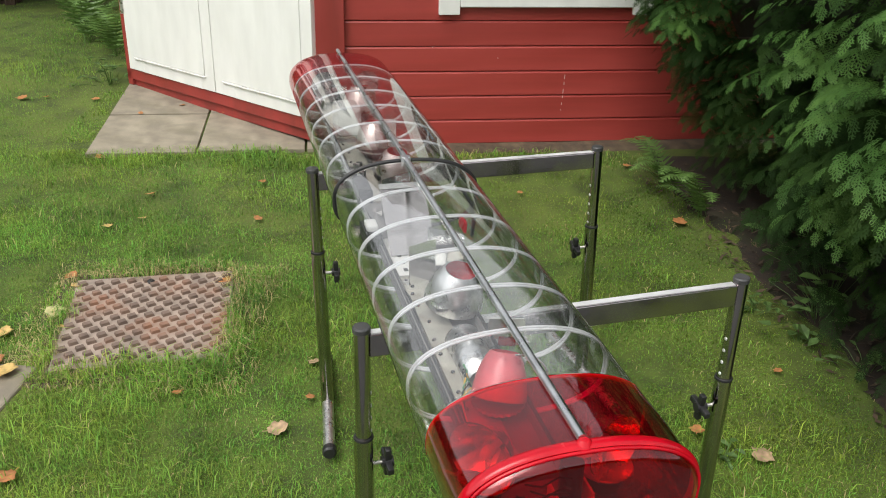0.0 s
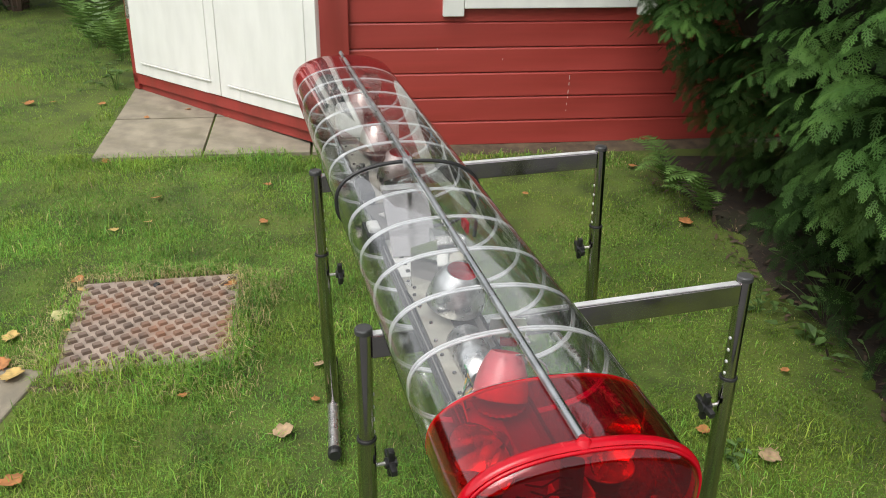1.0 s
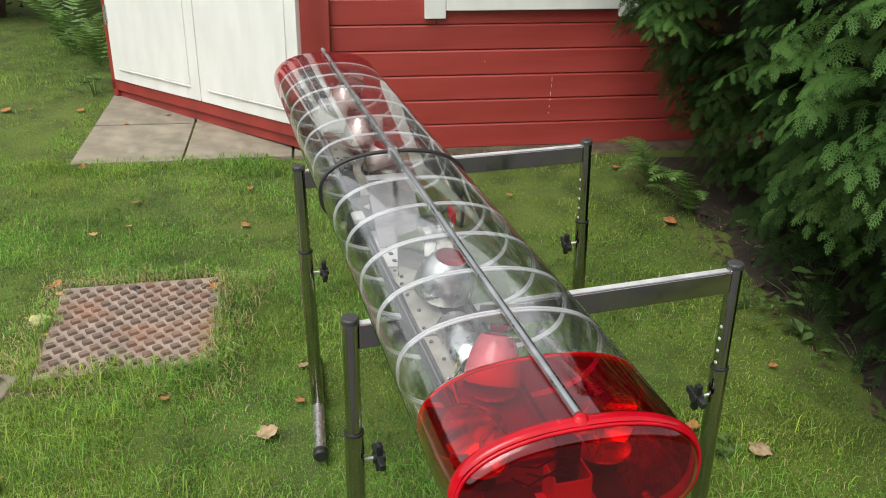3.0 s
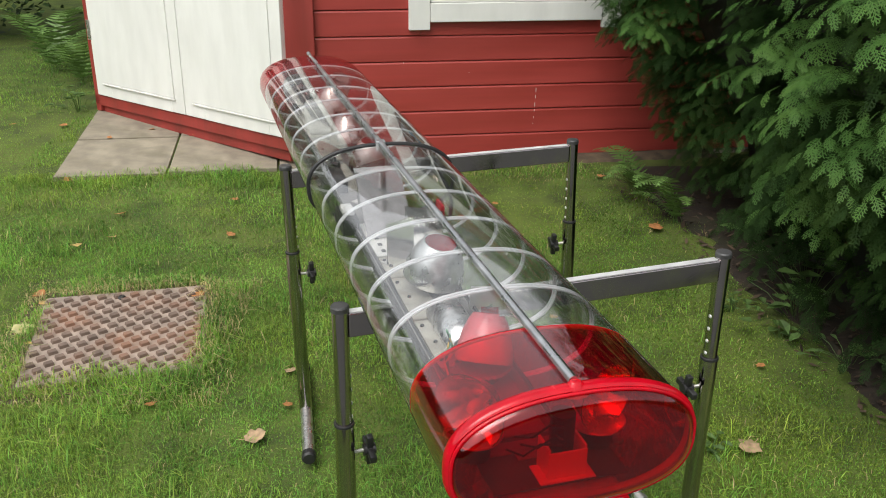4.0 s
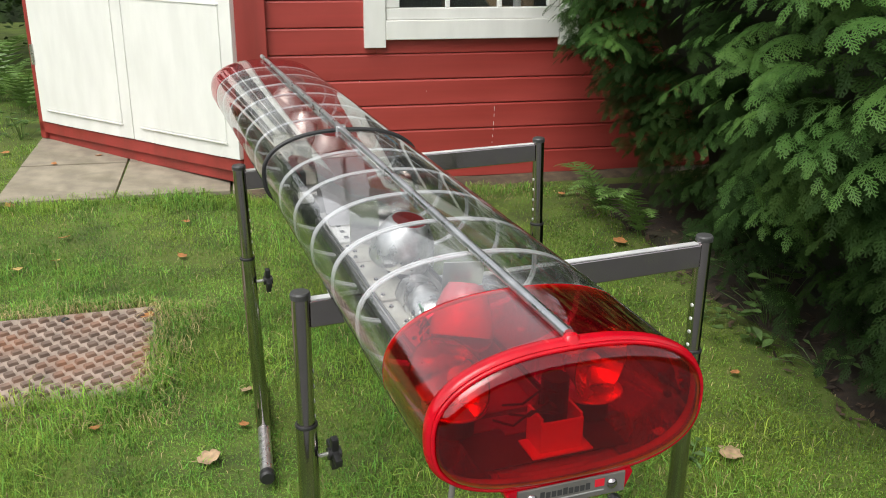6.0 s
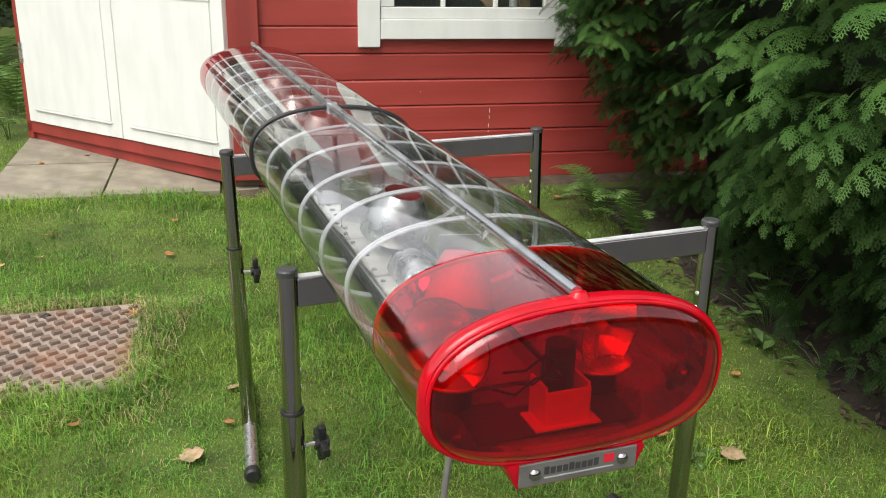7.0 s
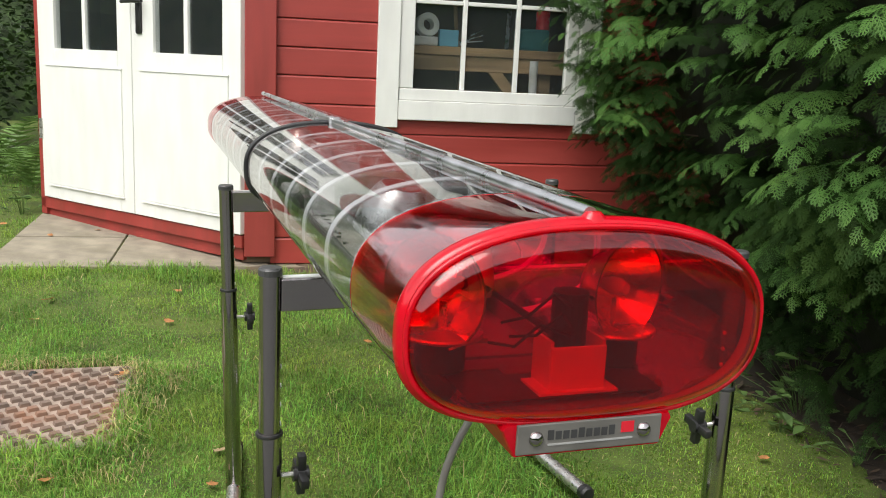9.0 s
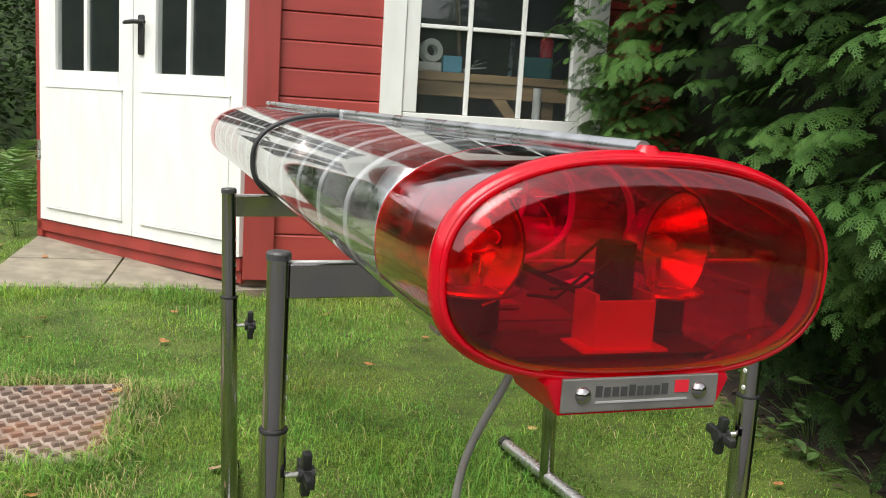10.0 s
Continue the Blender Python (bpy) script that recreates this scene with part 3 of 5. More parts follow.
# ---------------------------------------------------------------- trestle stands
def stand(pl, pr, foot_turns, lean=0.0):
    """Trestle: two telescopic legs, square beam, foot tubes, star knobs."""
    pl, pr = Vector(pl), Vector(pr)
    d = pr - pl
    width = d.length
    base = gz(pl.x, pl.y)
    m = Matrix.Translation((pl.x, pl.y, base)) @ Matrix.Rotation(math.atan2(d.y, d.x), 4, "Z") @ Matrix.Rotation(radians(lean), 4, "Y")
    s = thing("trestle_stand", m, "chrome height-adjustable trestle stand with black star knobs on the lawn", "stand", "trestle stands")
    top = 0.742 - base
    part("beam", boxed(0.013, width - 0.013, -0.011, 0.011, top - 0.056, top - 0.010, 0.002), M_CHROME, s)
    # Pale strip puts the sky highlight along the beam into colour.
    part("beam_top", boxed(0.016, width - 0.016, -0.0065, 0.0080, top - 0.0098, top - 0.0085, 0.0), M_BRIGHT, s, "pale strip painting the highlight on the beam top")
    for side, x in ((1, 0.0), (-1, width)):
        up = part("inner_leg", tube(bmesh.new(), [(x, 0, 0.40), (x, 0, top - 0.004)], 0.0150, 20), M_CHROME, s, "", True)
        part("cap", lathe(bmesh.new(), [(0.0, 0.005), (0.0145, 0.005), (0.0165, 0.002), (0.0165, -0.006), (0.0, -0.006)], Matrix.Translation((x, 0, top)), 20), M_DARKCAP, up)
        # Holes are filled with bright discs that paint their glint.
        for k in range(5):
            part("hole", lathe(bmesh.new(), [(0.0, 0.0006), (0.0035, 0.0006), (0.0045, -0.001)], pose(x - side * -0.0148, -0.003, 0.53 + 0.028 * k) @ pose(0, 0, 0, 0, 90 * side, 0), 10), M_BRIGHT, up)
        low = part("outer_leg", tube(bmesh.new(), [(x, 0, 0.018), (x, 0, 0.508 - base)], 0.0182, 20), M_CHROME, s, "", True)
        part("collar", lathe(bmesh.new(), [(0.0152, 0.0025), (0.0186, 0.0025), (0.0192, 0.0008), (0.0192, -0.0020), (0.0184, -0.003)], Matrix.Translation((x, 0, 0.508 - base)), 20), M_BLACK, low)
        part("bolt", tube(bmesh.new(), [(x + side * 0.016, 0, 0.442 - base), (x + side * 0.046, 0, 0.442 - base)], 0.004, 10), M_CHROME_WORN, low)
        kb = bmesh.new()
        tube(kb, [(x + side * 0.034, 0, 0.442 - base), (x + side * 0.057, 0, 0.442 - base)], 0.0110, 14)
        for q in range(4):
            box(kb, -0.0062, 0.0062, -0.0072, 0.0072, 0.004, 0.0320, 0.0022, m=Matrix.Translation((x + side * 0.046, 0, 0.442 - base)) @ Matrix.Rotation(radians(8 + 90 * q), 4, "X"))
        part("star_knob", kb, M_BLACK, low, "", True)
        f = math.radians(foot_turns[0 if side > 0 else 1])
        fd = Vector((math.sin(f), -math.cos(f), 0))
        c = Vector((x, 0, 0.030))
        ft = part("foot_tube", tube(bmesh.new(), [c - fd * 0.225, c + fd * 0.225], 0.0165, 18), M_CHROME_WORN, s, "", True)
        for sg in (-1, 1):
            part("foot_cap", tube(bmesh.new(), [c + fd * 0.222 * sg, c + fd * 0.240 * sg, c + fd * 0.246 * sg], [0.0190, 0.0190, 0.015], 18), M_BLACK, ft)
    return s


stand((-0.126, 1.378, 0), (0.618, 1.606, 0), (-3, -3))
stand((-0.302, 2.190, 0), (0.462, 2.362, 0), (-5, 6), -1.4)


# ---------------------------------------------------------------- the light bar
bar = thing("light_bar", BAR, "long vintage emergency light bar with clear ribbed lens and red ends", "light bar")
HW, HH, HB = 0.1490, 0.0785, 0.0745
NSEG = 72


def ring(y, k=1.0, grow=0.0, dz=0.0):
    """Cross-section of the bar: a blunt oval, a little flatter below."""
    out = []
    for j in range(NSEG):
        t = 2 * math.pi * j / NSEG
        c, s = math.cos(t), math.sin(t)
        e = 2.35 if s > 0 else 2.75
        rr = (abs(c) ** e + abs(s) ** e) ** (-1 / e)
        out.append((c * rr * ((HW + 0.004 * min(1.0, max(0.0, y / 0.06))) * k + grow), y, s * rr * ((HH if s > 0 else HB) * k + grow) + dz))
    return out


def shell(name, rings, material, label, parent, cap1=False, thick=0.003):
    b = loft(bmesh.new(), rings, True, False, cap1)
    bmesh.ops.recalc_face_normals(b, faces=b.faces)
    ob = part(name, b, material, parent, label, True)
    sol = ob.modifiers.new("thickness", "SOLIDIFY")
    sol.thickness, sol.offset = thick, -1
    return ob


def hoop(name, y, grow, r, material, parent, label="", flat=1.0):
    b = tube(bmesh.new(), ring(y, 1.0, grow), r, 10, closed=True)
    if flat != 1.0:
        for v in b.verts:
            v.co.y = y + (v.co.y - y) * flat
    return part(name, b, material, parent, label, True)


RED_END, JOIN, FAR_RED, BAR_END = 0.143, 0.970, 1.815, 1.955
front_lens = shell("front_lens", [ring(RED_END), ring(RED_END - 0.002), ring(RED_END - 0.004), ring(0.10), ring(0.05), ring(0.004), ring(-0.006, 1.0, -0.0004), ring(-0.012, 1.0, -0.0020), ring(-0.017, 1.0, -0.0050), ring(-0.0205, 1.0, -0.0090), ring(-0.0225, 1.0, -0.0140), ring(-0.0232, 1.0, -0.020), ring(-0.0236, 0.5), ring(-0.0238, 0.1)],
                   M_RLENS, "glossy transparent red end lens", bar, True)
hoop("rim", -0.001, 0.0002, 0.0044, M_RRIM, front_lens, "bright red rim", 1.9)
hoop("rim", -0.0125, -0.0012, 0.0022, M_RRIM, front_lens, "bright red rim")
hoop("rim", RED_END - 0.002, -0.0022, 0.0024, M_RRIM, front_lens, "bright red rim")
b = bmesh.new()
lathe(b, [(0, 0.0085), (0.007, 0.0080), (0.0115, 0.0035), (0.015, -0.004), (0.021, -0.010)], Matrix.Translation((-0.003, -0.001, HH + 0.001)) @ Matrix.Diagonal((0.85, 0.65, 0.85, 1)), 20)
part("rod_boss", b, M_RRIM, front_lens, "", True)
clear_a = shell("clear_lens", [ring(y, 0.998) for y in (RED_END + 0.004, RED_END + 0.006, RED_END + 0.008, 0.3, 0.5, 0.7, JOIN - 0.010, JOIN - 0.008, JOIN - 0.006)], M_CLEAR, "clear ribbed plastic lens", bar)
clear_b = shell("clear_lens", [ring(y, 0.998) for y in (JOIN + 0.006, JOIN + 0.008, JOIN + 0.010, 1.2, 1.4, 1.6, FAR_RED - 0.007, FAR_RED - 0.005, FAR_RED - 0.003)], M_CLEAR, "clear ribbed plastic lens", bar)
far_lens = shell("far_lens", [ring(FAR_RED), ring(FAR_RED + 0.002), ring(FAR_RED + 0.004), ring(1.9), ring(BAR_END - 0.004), ring(BAR_END + 0.006, 0.985), ring(BAR_END + 0.014, 0.93), ring(BAR_END + 0.018, 0.7), ring(BAR_END + 0.02, 0.1)], M_RPINK, "transparent red far end lens", bar, True)
hoop("gasket", JOIN, 0.0010, 0.0040, M_BLACK, bar, "black rubber gasket strap")


def rib(y, parent, label="milky clear rib"):
    """Moulded rib inside the lens: two close ridges joined by a thin web."""
    b = bmesh.new()
    for dy in (-0.0036, 0.0036):
        tube(b, ring(y + dy, 1.0, -0.0040), 0.0021, 8, closed=True)
    loft(b, [ring(y - 0.0034, 1.0, -0.0046), ring(y + 0.0034, 1.0, -0.0046)])
    return part("rib", b, M_HOOP, parent, label, True)


for y in (0.268, 0.402, 0.539, 0.678, 0.818):
    rib(y, clear_a)
for y in (1.112, 1.251, 1.395, 1.535, 1.676):
    rib(y, clear_b)
rib(FAR_RED, far_lens)
ROD_Z = HH + 0.0050
part("top_rod", tube(bmesh.new(), [(-0.003, 0.004, ROD_Z), (-0.003, 0.964, ROD_Z)], 0.0058, 16), M_ROD, bar, "dull aluminium clamping rod", True)
part("top_rod", tube(bmesh.new(), [(-0.003, 0.976, ROD_Z), (-0.003, BAR_END, ROD_Z + 0.002)], 0.0056, 16), M_ROD, bar, "dull aluminium clamping rod", True)
part("rod_clip", boxed(-0.013, 0.007, JOIN - 0.008, JOIN + 0.008, HH - 0.002, ROD_Z + 0.005, 0.002), M_ROD, bar)

# base tray, mounting feet, badge
bm = bmesh.new()
prof = [(-0.080, -0.050), (-0.078, -0.050), (-0.076, -0.066), (0.026, -0.066), (0.028, -0.050), (0.030, -0.050), (0.028, -0.069), (-0.078, -0.069)]
loft(bm, [[(x, y, z) for x, z in prof] for y in (0.125, 1.93)], True, True, True)
tray = part("base_tray", bm, M_TRAY, bar, "dark grey metal inner base tray")
part("tray_edge", boxed(-0.0845, -0.0725, 0.125, 0.955, -0.066, -0.052, 0.002), M_DARKCAP, tray)
part("tray_edge", boxed(0.0305, 0.0335, 0.125, 1.93, -0.068, -0.044, 0.0), M_BLACK, tray)
for k, (y0, y1) in enumerate(((0.16, 0.30), (0.305, 0.455), (0.46, 0.62), (0.625, 0.72), (1.10, 1.30), (1.34, 1.52), (1.56, 1.80))):
    part("cover_plate", boxed(-0.066, -0.016, y0, y1, -0.0655, -0.0605 - 0.001 * (k % 2), 0.001), M_PLATE, tray, "dull beige metal plate")
    for q in range(3):
        part("screw", lathe(bmesh.new(), [(0, 0.003), (0.003, 0.0025), (0.0038, 0)], Matrix.Translation((-0.058 + 0.006 * (q % 2), y0 + 0.02 + (y1 - y0 - 0.04) * q / 2, -0.0605)), 10), M_CHROME, tray)
for y in (0.668, 1.475):
    bk = part("mounting_foot", boxed(-0.05, 0.05, y - 0.02, y + 0.02, -0.106, -0.0785, 0.003), M_CHROME_WORN, bar)
b = bmesh.new()
rings = [[(x * k, y, z) for x, z in ((-0.070, -0.0715), (-0.072, -0.0755), (-0.062, -0.0965), (0.062, -0.0965), (0.072, -0.0755), (0.070, -0.0715))] for k, y in ((1.0, 0.055), (1.0, -0.014), (0.985, -0.017))]
loft(b, rings, True, True, True)
bracket = part("badge_bracket", b, M_RRIM, bar, "red plastic lower bracket")
part("badge", boxed(-0.061, 0.061, -0.0200, -0.0172, -0.0945, -0.0705, 0.001), M_BADGE, bracket, "grey metal maker's badge with dark print")
for x in (-0.0455, 0.0455):
    part("screw", lathe(bmesh.new(), [(0.0, 0.0042), (0.003, 0.0038), (0.0052, 0.0022), (0.006, 0.0)], Matrix.Translation((x, -0.0201, -0.0820)) @ Matrix.Rotation(math.pi / 2, 4, "X"), 16), M_CHROME, bracket, "", True)
for k in range(9):
    part("print_bar", boxed(-0.036 + 0.0064 * k, -0.0312 + 0.0064 * k, -0.0206, -0.0201, -0.0836, -0.0770 + (0.0012 if k % 4 == 0 else 0)), M_INK, bracket)
part("print_bar", boxed(-0.036, 0.036, -0.0206, -0.0201, -0.0882, -0.0868), M_GREY, bracket)
part("print_mark", boxed(0.0255, 0.0365, -0.0206, -0.0201, -0.0828, -0.0740), M_REDPART, bracket)


# rotating lamps and mirrors inside
def rotator(y, x, turn, filt, size=0.040, bowl=M_MIRROR):
    """A lamp on a turntable: motor, gear plate, bowl reflector, bulb, red filter ring."""
    r = part("rotator", lathe(bmesh.new(), [(0, 0.028), (0.020, 0.028), (0.022, 0.024), (0.022, 0.0), (0, 0.0)], Matrix.Translation((x, y, -0.064)), 20), M_BLACK, bar, "rotating lamp with a polished bowl", True)
    part("gear", lathe(bmesh.new(), [(0, 0.004), (0.036, 0.004), (0.037, 0.002), (0.036, 0.0), (0, 0.0)], Matrix.Translation((x, y, -0.035)), 36), M_ALU, r)
    m = Matrix.Translation((x, y, 0.004)) @ Matrix.Rotation(radians(turn), 4, "Z") @ Matrix.Rotation(radians(90), 4, "X")
    prof = [(0.006, -0.030), (0.016, -0.026), (0.027, -0.016), (0.034, -0.004), (size, 0.014), (size + 0.002, 0.014), (0.036, -0.006), (0.028, -0.019), (0.016, -0.029), (0.006, -0.033)]
    part("bowl", lathe(bmesh.new(), prof, m, 32), bowl, r, "polished metal bowl reflector", True)
    part("bulb", lathe(bmesh.new(), [(0.0, 0.010), (0.005, 0.010), (0.008, 0.002), (0.008, -0.006), (0.005, -0.014), (0.005, -0.028), (0, -0.028)], m, 16), M_WHITEBOX, r, "", True)
    part("yoke", boxed(-0.004, 0.004, -0.018, 0.018, -0.035, -0.006, 0.001, m=Matrix.Translation((x, y, 0)) @ Matrix.Rotation(radians(turn), 4, "Z") @ Matrix.Translation((0, 0.02, 0))), M_ALU, r)
    if filt:
        part("filter", lathe(bmesh.new(), [(size - 0.001, 0.012), (size, 0.016), (size - 0.006, 0.026), (0.02, 0.034), (0.0, 0.036)], m, 32), M_RFILTER, r, "red filter dome", True)
    return r


for y, x in ((0.085, 0.078), (0.40, 0.042), (0.46, 0.068), (1.43, 0.055), (1.86, 0.06), (1.86, -0.05), (0.10, -0.08)):
    part("cross_bracket", boxed(min(0, x) - 0.034, max(0, x) + 0.030, y - 0.012, y + 0.012, -0.0680, -0.0640, 0.001), M_TRAY, bar)


def mirror(y, x, turn, w=0.07, h=0.075, lean=0):
    m = pose(x, y, -0.062, lean, 0, turn)
    r = part("mirror", boxed(-w / 2, w / 2, -0.001, 0.001, 0, h, 0.0, m=m), M_MIRROR, bar, "flat polished mirror plate")
    part("mirror_foot", boxed(-w / 2, w / 2, 0.0012, 0.022, 0, 0.002, 0.0, m=m), M_ALU, r)


rotator(0.100, -0.084, -50, False, 0.048, M_BOWL)
rotator(0.088, 0.074, 22, False, 0.044, M_BOWL)
b = boxed(-0.015, 0.034, 0.026, 0.029, -0.065, -0.028, 0.001)
box(b, -0.015, -0.012, 0.029, 0.062, -0.065, -0.024)
box(b, 0.031, 0.034, 0.029, 0.062, -0.065, -0.024)
box(b, -0.026, 0.044, 0.020, 0.058, -0.066, -0.0635)
part("motor_bracket", b, M_WHITEBOX, bar, "open pale metal motor bracket")
part("motor", tube(bmesh.new(), [(0.010, 0.050, -0.055), (0.010, 0.050, 0.012)], 0.015, 18), M_BLACK, bar)
for k, (x, z) in enumerate(((-0.02, 0.004), (-0.012, -0.012), (-0.03, -0.020))):
    part("wire", tube(bmesh.new(), [(0.002, 0.03, z), (x, 0.02, z + 0.014), (x - 0.016, 0.03, z - 0.006), (x - 0.03, 0.05, z - 0.016 + 0.004 * k)], 0.0014, 6), M_WIRE, bar)
# Dark sheet added so the bottom of the red lens looks shaded.
part("end_floor", boxed(-0.086, 0.086, 0.018, 0.122, -0.0668, -0.0655, 0.0), M_DARKCAP, bar, "dark plate added to darken the inside of the red end")


def shade_lamp(y, x, lean, turn, skin, lining, k=1.0):
    """Rotating lamp with a tapered reflector hood, open above, on a toothed gear and motor."""
    r = part("rotator", lathe(bmesh.new(), [(0, 0.020), (0.020, 0.020), (0.022, 0.017), (0.022, 0.0), (0, 0.0)], Matrix.Translation((x, y, -0.064)), 20), M_BLACK, bar, "rotating lamp with a tapered polished hood", True)
    g = bmesh.new()
    teeth = 48
    rings = [[Vector((x + q * math.cos(t) * 0.040, y + q * math.sin(t) * 0.040, z)) for t, q in ((2 * math.pi * j / teeth, 1.0 if j % 2 else 0.94) for j in range(teeth))] for z in (-0.045, -0.040)]
    loft(g, rings, True, True, True)
    part("gear", g, M_ALU, r, "toothed metal gear")
    m = pose(x, y, -0.038, lean, 0, turn)
    part("hood", lathe(bmesh.new(), [(0.046 * k, 0.0), (0.047 * k, 0.002), (0.045 * k, 0.018), (0.040 * k, 0.040), (0.032 * k, 0.058), (0.025 * k, 0.068), (0.0235 * k, 0.068)], m, 36), skin, r, "polished metal reflector hood", True)
    # Red here paints what the inside of the hood reflects.
    part("lining", lathe(bmesh.new(), [(0.0235 * k, 0.0678), (0.031 * k, 0.057), (0.036 * k, 0.040), (0.030 * k, 0.024), (0.0, 0.020)], m, 30), lining, r, "inner lining with the red reflection in its colour", True)
    part("bulb", lathe(bmesh.new(), [(0.0, 0.044), (0.004, 0.042), (0.006, 0.036), (0.006, 0.030), (0.005, 0.0205), (0, 0.0205)], m, 14), M_WHITEBOX, r, "", True)
    return r


# near compartment: hood coloured with the red lens's reflection, gearing, leaning plate
shade_lamp(0.268, -0.014, -26, -30, M_RED_SHEEN, M_REDPART, 0.88)
part("glass_edge", tube(bmesh.new(), [(0.012 + 0.046 * math.cos(t), 0.262 + 0.012 * math.sin(t), -0.008 + 0.036 * math.sin(t)) for t in (math.pi * j / 16 for j in range(17))], 0.0013, 8), M_CHROME_WORN, bar)
b = bmesh.new()
loft(b, [[(0.030 * math.cos(t) - 0.012, y, 0.030 * math.sin(t) - 0.060) for t in (math.pi * j / 14 for j in range(15))] for y in (0.335, 0.47)], False)
sol = part("reflector_trough", b, M_HOOD, bar, "half-round polished reflector sheet", True).modifiers.new("thickness", "SOLIDIFY")
sol.thickness = 0.0012
part("leaning_plate", boxed(-0.030, 0.030, -0.0008, 0.0008, 0.0, 0.062, 0.0, m=pose(0.055, 0.452, -0.055, 28, 0, -12)), M_ALU, bar, "plain square sheet-metal plate")
part("red_filter_strip", boxed(-0.014, 0.014, -0.0008, 0.0008, 0.0, 0.016, 0.0, m=pose(0.050, 0.425, -0.052, -60, 0, -20)), M_RFILTER, bar)
part("wiring_block", boxed(0.012, 0.042, 0.35, 0.385, -0.064, -0.040, 0.003), M_BLACK, bar)
part("capacitor", tube(bmesh.new(), [(0.030, 0.395, -0.058), (0.030, 0.425, -0.058)], 0.009, 14), M_DARKCAP, bar)
# middle compartment: polished hood, red reflection coloured inside, before a folded mirror and the speaker sheet
shade_lamp(0.565, -0.004, 14, 34, M_HOOD, M_REDPART, 1.12)
mirror(0.690, -0.030, 24, 0.060, 0.082)
mirror(0.720, 0.022, -38, 0.075, 0.088)
part("slotted_bracket", boxed(-0.068, -0.026, 0.715, 0.885, -0.0605, -0.0570, 0.001), M_WHITEBOX, bar, "white slotted mounting bracket")
for q in range(5):
    part("slot", boxed(-0.055, -0.047, 0.73 + 0.032 * q, 0.742 + 0.032 * q, -0.0569, -0.0563), M_BLACK, bar)
part("speaker_sheet", boxed(-0.062, 0.030, -0.0008, 0.0008, 0.0, 0.150, 0.0, m=pose(-0.006, 0.795, -0.054, -52, 0, 0)), M_SHEET, bar, "broad sloping polished sheet")
part("sheet_lip", boxed(-0.062, 0.030, -0.002, 0.016, 0.0, 0.0018, 0.0, m=pose(-0.006, 0.9152, 0.0400, 12, 0, 0)), M_BRIGHT, bar)
part("wiring_block", boxed(-0.108, -0.074, 0.84, 0.93, -0.064, -0.030, 0.004), M_BLACK, bar)
part("connector", boxed(-0.104, -0.080, 0.86, 0.90, -0.0299, -0.016, 0.004), M_WHITEBOX, bar)
part("red_lever", boxed(0.105, 0.112, 0.885, 0.93, -0.06, -0.035, 0.002), M_REDPART, bar)
part("inner_bow", tube(bmesh.new(), [(0.115, 0.86, -0.055), (0.128, 0.89, -0.03), (0.130, 0.93, -0.01), (0.120, 0.95, 0.01)], 0.004, 8), M_BLACK, bar)
part("stay_wire", tube(bmesh.new(), [(0.035, 0.92, 0.030), (0.090, 0.965, 0.020)], 0.0014, 8), M_BRIGHT, bar)
# far half: dark gearing, white covers, warm-toned domes
mirror(1.030, -0.010, 30, 0.080, 0.085)
part("wiring_block", boxed(-0.082, -0.050, 1.09, 1.19, -0.064, -0.032, 0.004), M_BLACK, bar)
for q in range(4):
    part("capacitor", tube(bmesh.new(), [(-0.060 + 0.01 * (q % 2), 1.205 + 0.026 * q, -0.060), (-0.060 + 0.01 * (q % 2), 1.205 + 0.026 * q, -0.028 - 0.006 * (q % 2))], 0.008, 12), M_DARKCAP if q % 2 else M_STEEL, bar)
shade_lamp(1.180, 0.015, 10, 30, M_GOLD, M_REDPART, 1.0)
shade_lamp(1.400, 0.012, -12, 10, M_GOLD, M_REDPART, 1.05)
part("white_cover", boxed(0.030, 0.070, 1.415, 1.455, -0.063, 0.020, 0.006), M_WHITEBOX, bar, "white plastic lamp cover")
part("white_cover", boxed(-0.064, 0.004, 1.56, 1.66, -0.060, 0.018, 0.012), M_WHITEBOX, bar, "white plastic lamp cover")
shade_lamp(1.735, 0.030, -10, 0, M_GOLD, M_REDPART, 1.1)
mirror(1.810, -0.030, 30, 0.08, 0.075)
rotator(1.86, -0.05, -20, False, 0.042)
rotator(1.86, 0.06, 20, False, 0.042)
for k in range(6):
    y = 0.272 + 0.008 * k
    part("wire", tube(bmesh.new(), [(-0.066, y - 0.03, -0.060), (-0.070 + 0.004 * k, y, -0.034 + 0.004 * k), (-0.052, y + 0.012, -0.026 + 0.003 * k), (-0.042, y + 0.004, -0.044), (-0.036, y + 0.03, -0.060)], 0.0014, 6), (M_WIRE_Y, M_WIRE, M_WIRE_G)[k % 3], bar)
part("wire", tube(bmesh.new(), [(-0.075 + 0.01 * math.sin(i * 1.7), 0.18 + 0.09 * i, -0.058) for i in range(18)], 0.0022, 6), M_WIRE, bar)

# power cable down from the bar to the lawn
cab = [BAR @ Vector((0.06, 0.36, -0.076)), Vector((0.168, 1.20, 0.70)), Vector((0.158, 1.20, 0.65)), Vector((0.134, 1.20, 0.605)), Vector((0.108, 1.20, 0.55)), Vector((0.098, 1.20, 0.48)), Vector((0.090, 1.19, 0.32)), Vector((0.10, 1.17, 0.14)), Vector((0.13, 1.12, -0.01)), Vector((0.20, 1.00, -0.045)), Vector((0.36, 0.86, -0.050))]
cv = bpy.data.curves.new("power_cable", "CURVE")
cv.dimensions, cv.bevel_depth, cv.bevel_resolution = "3D", 0.0048, 3
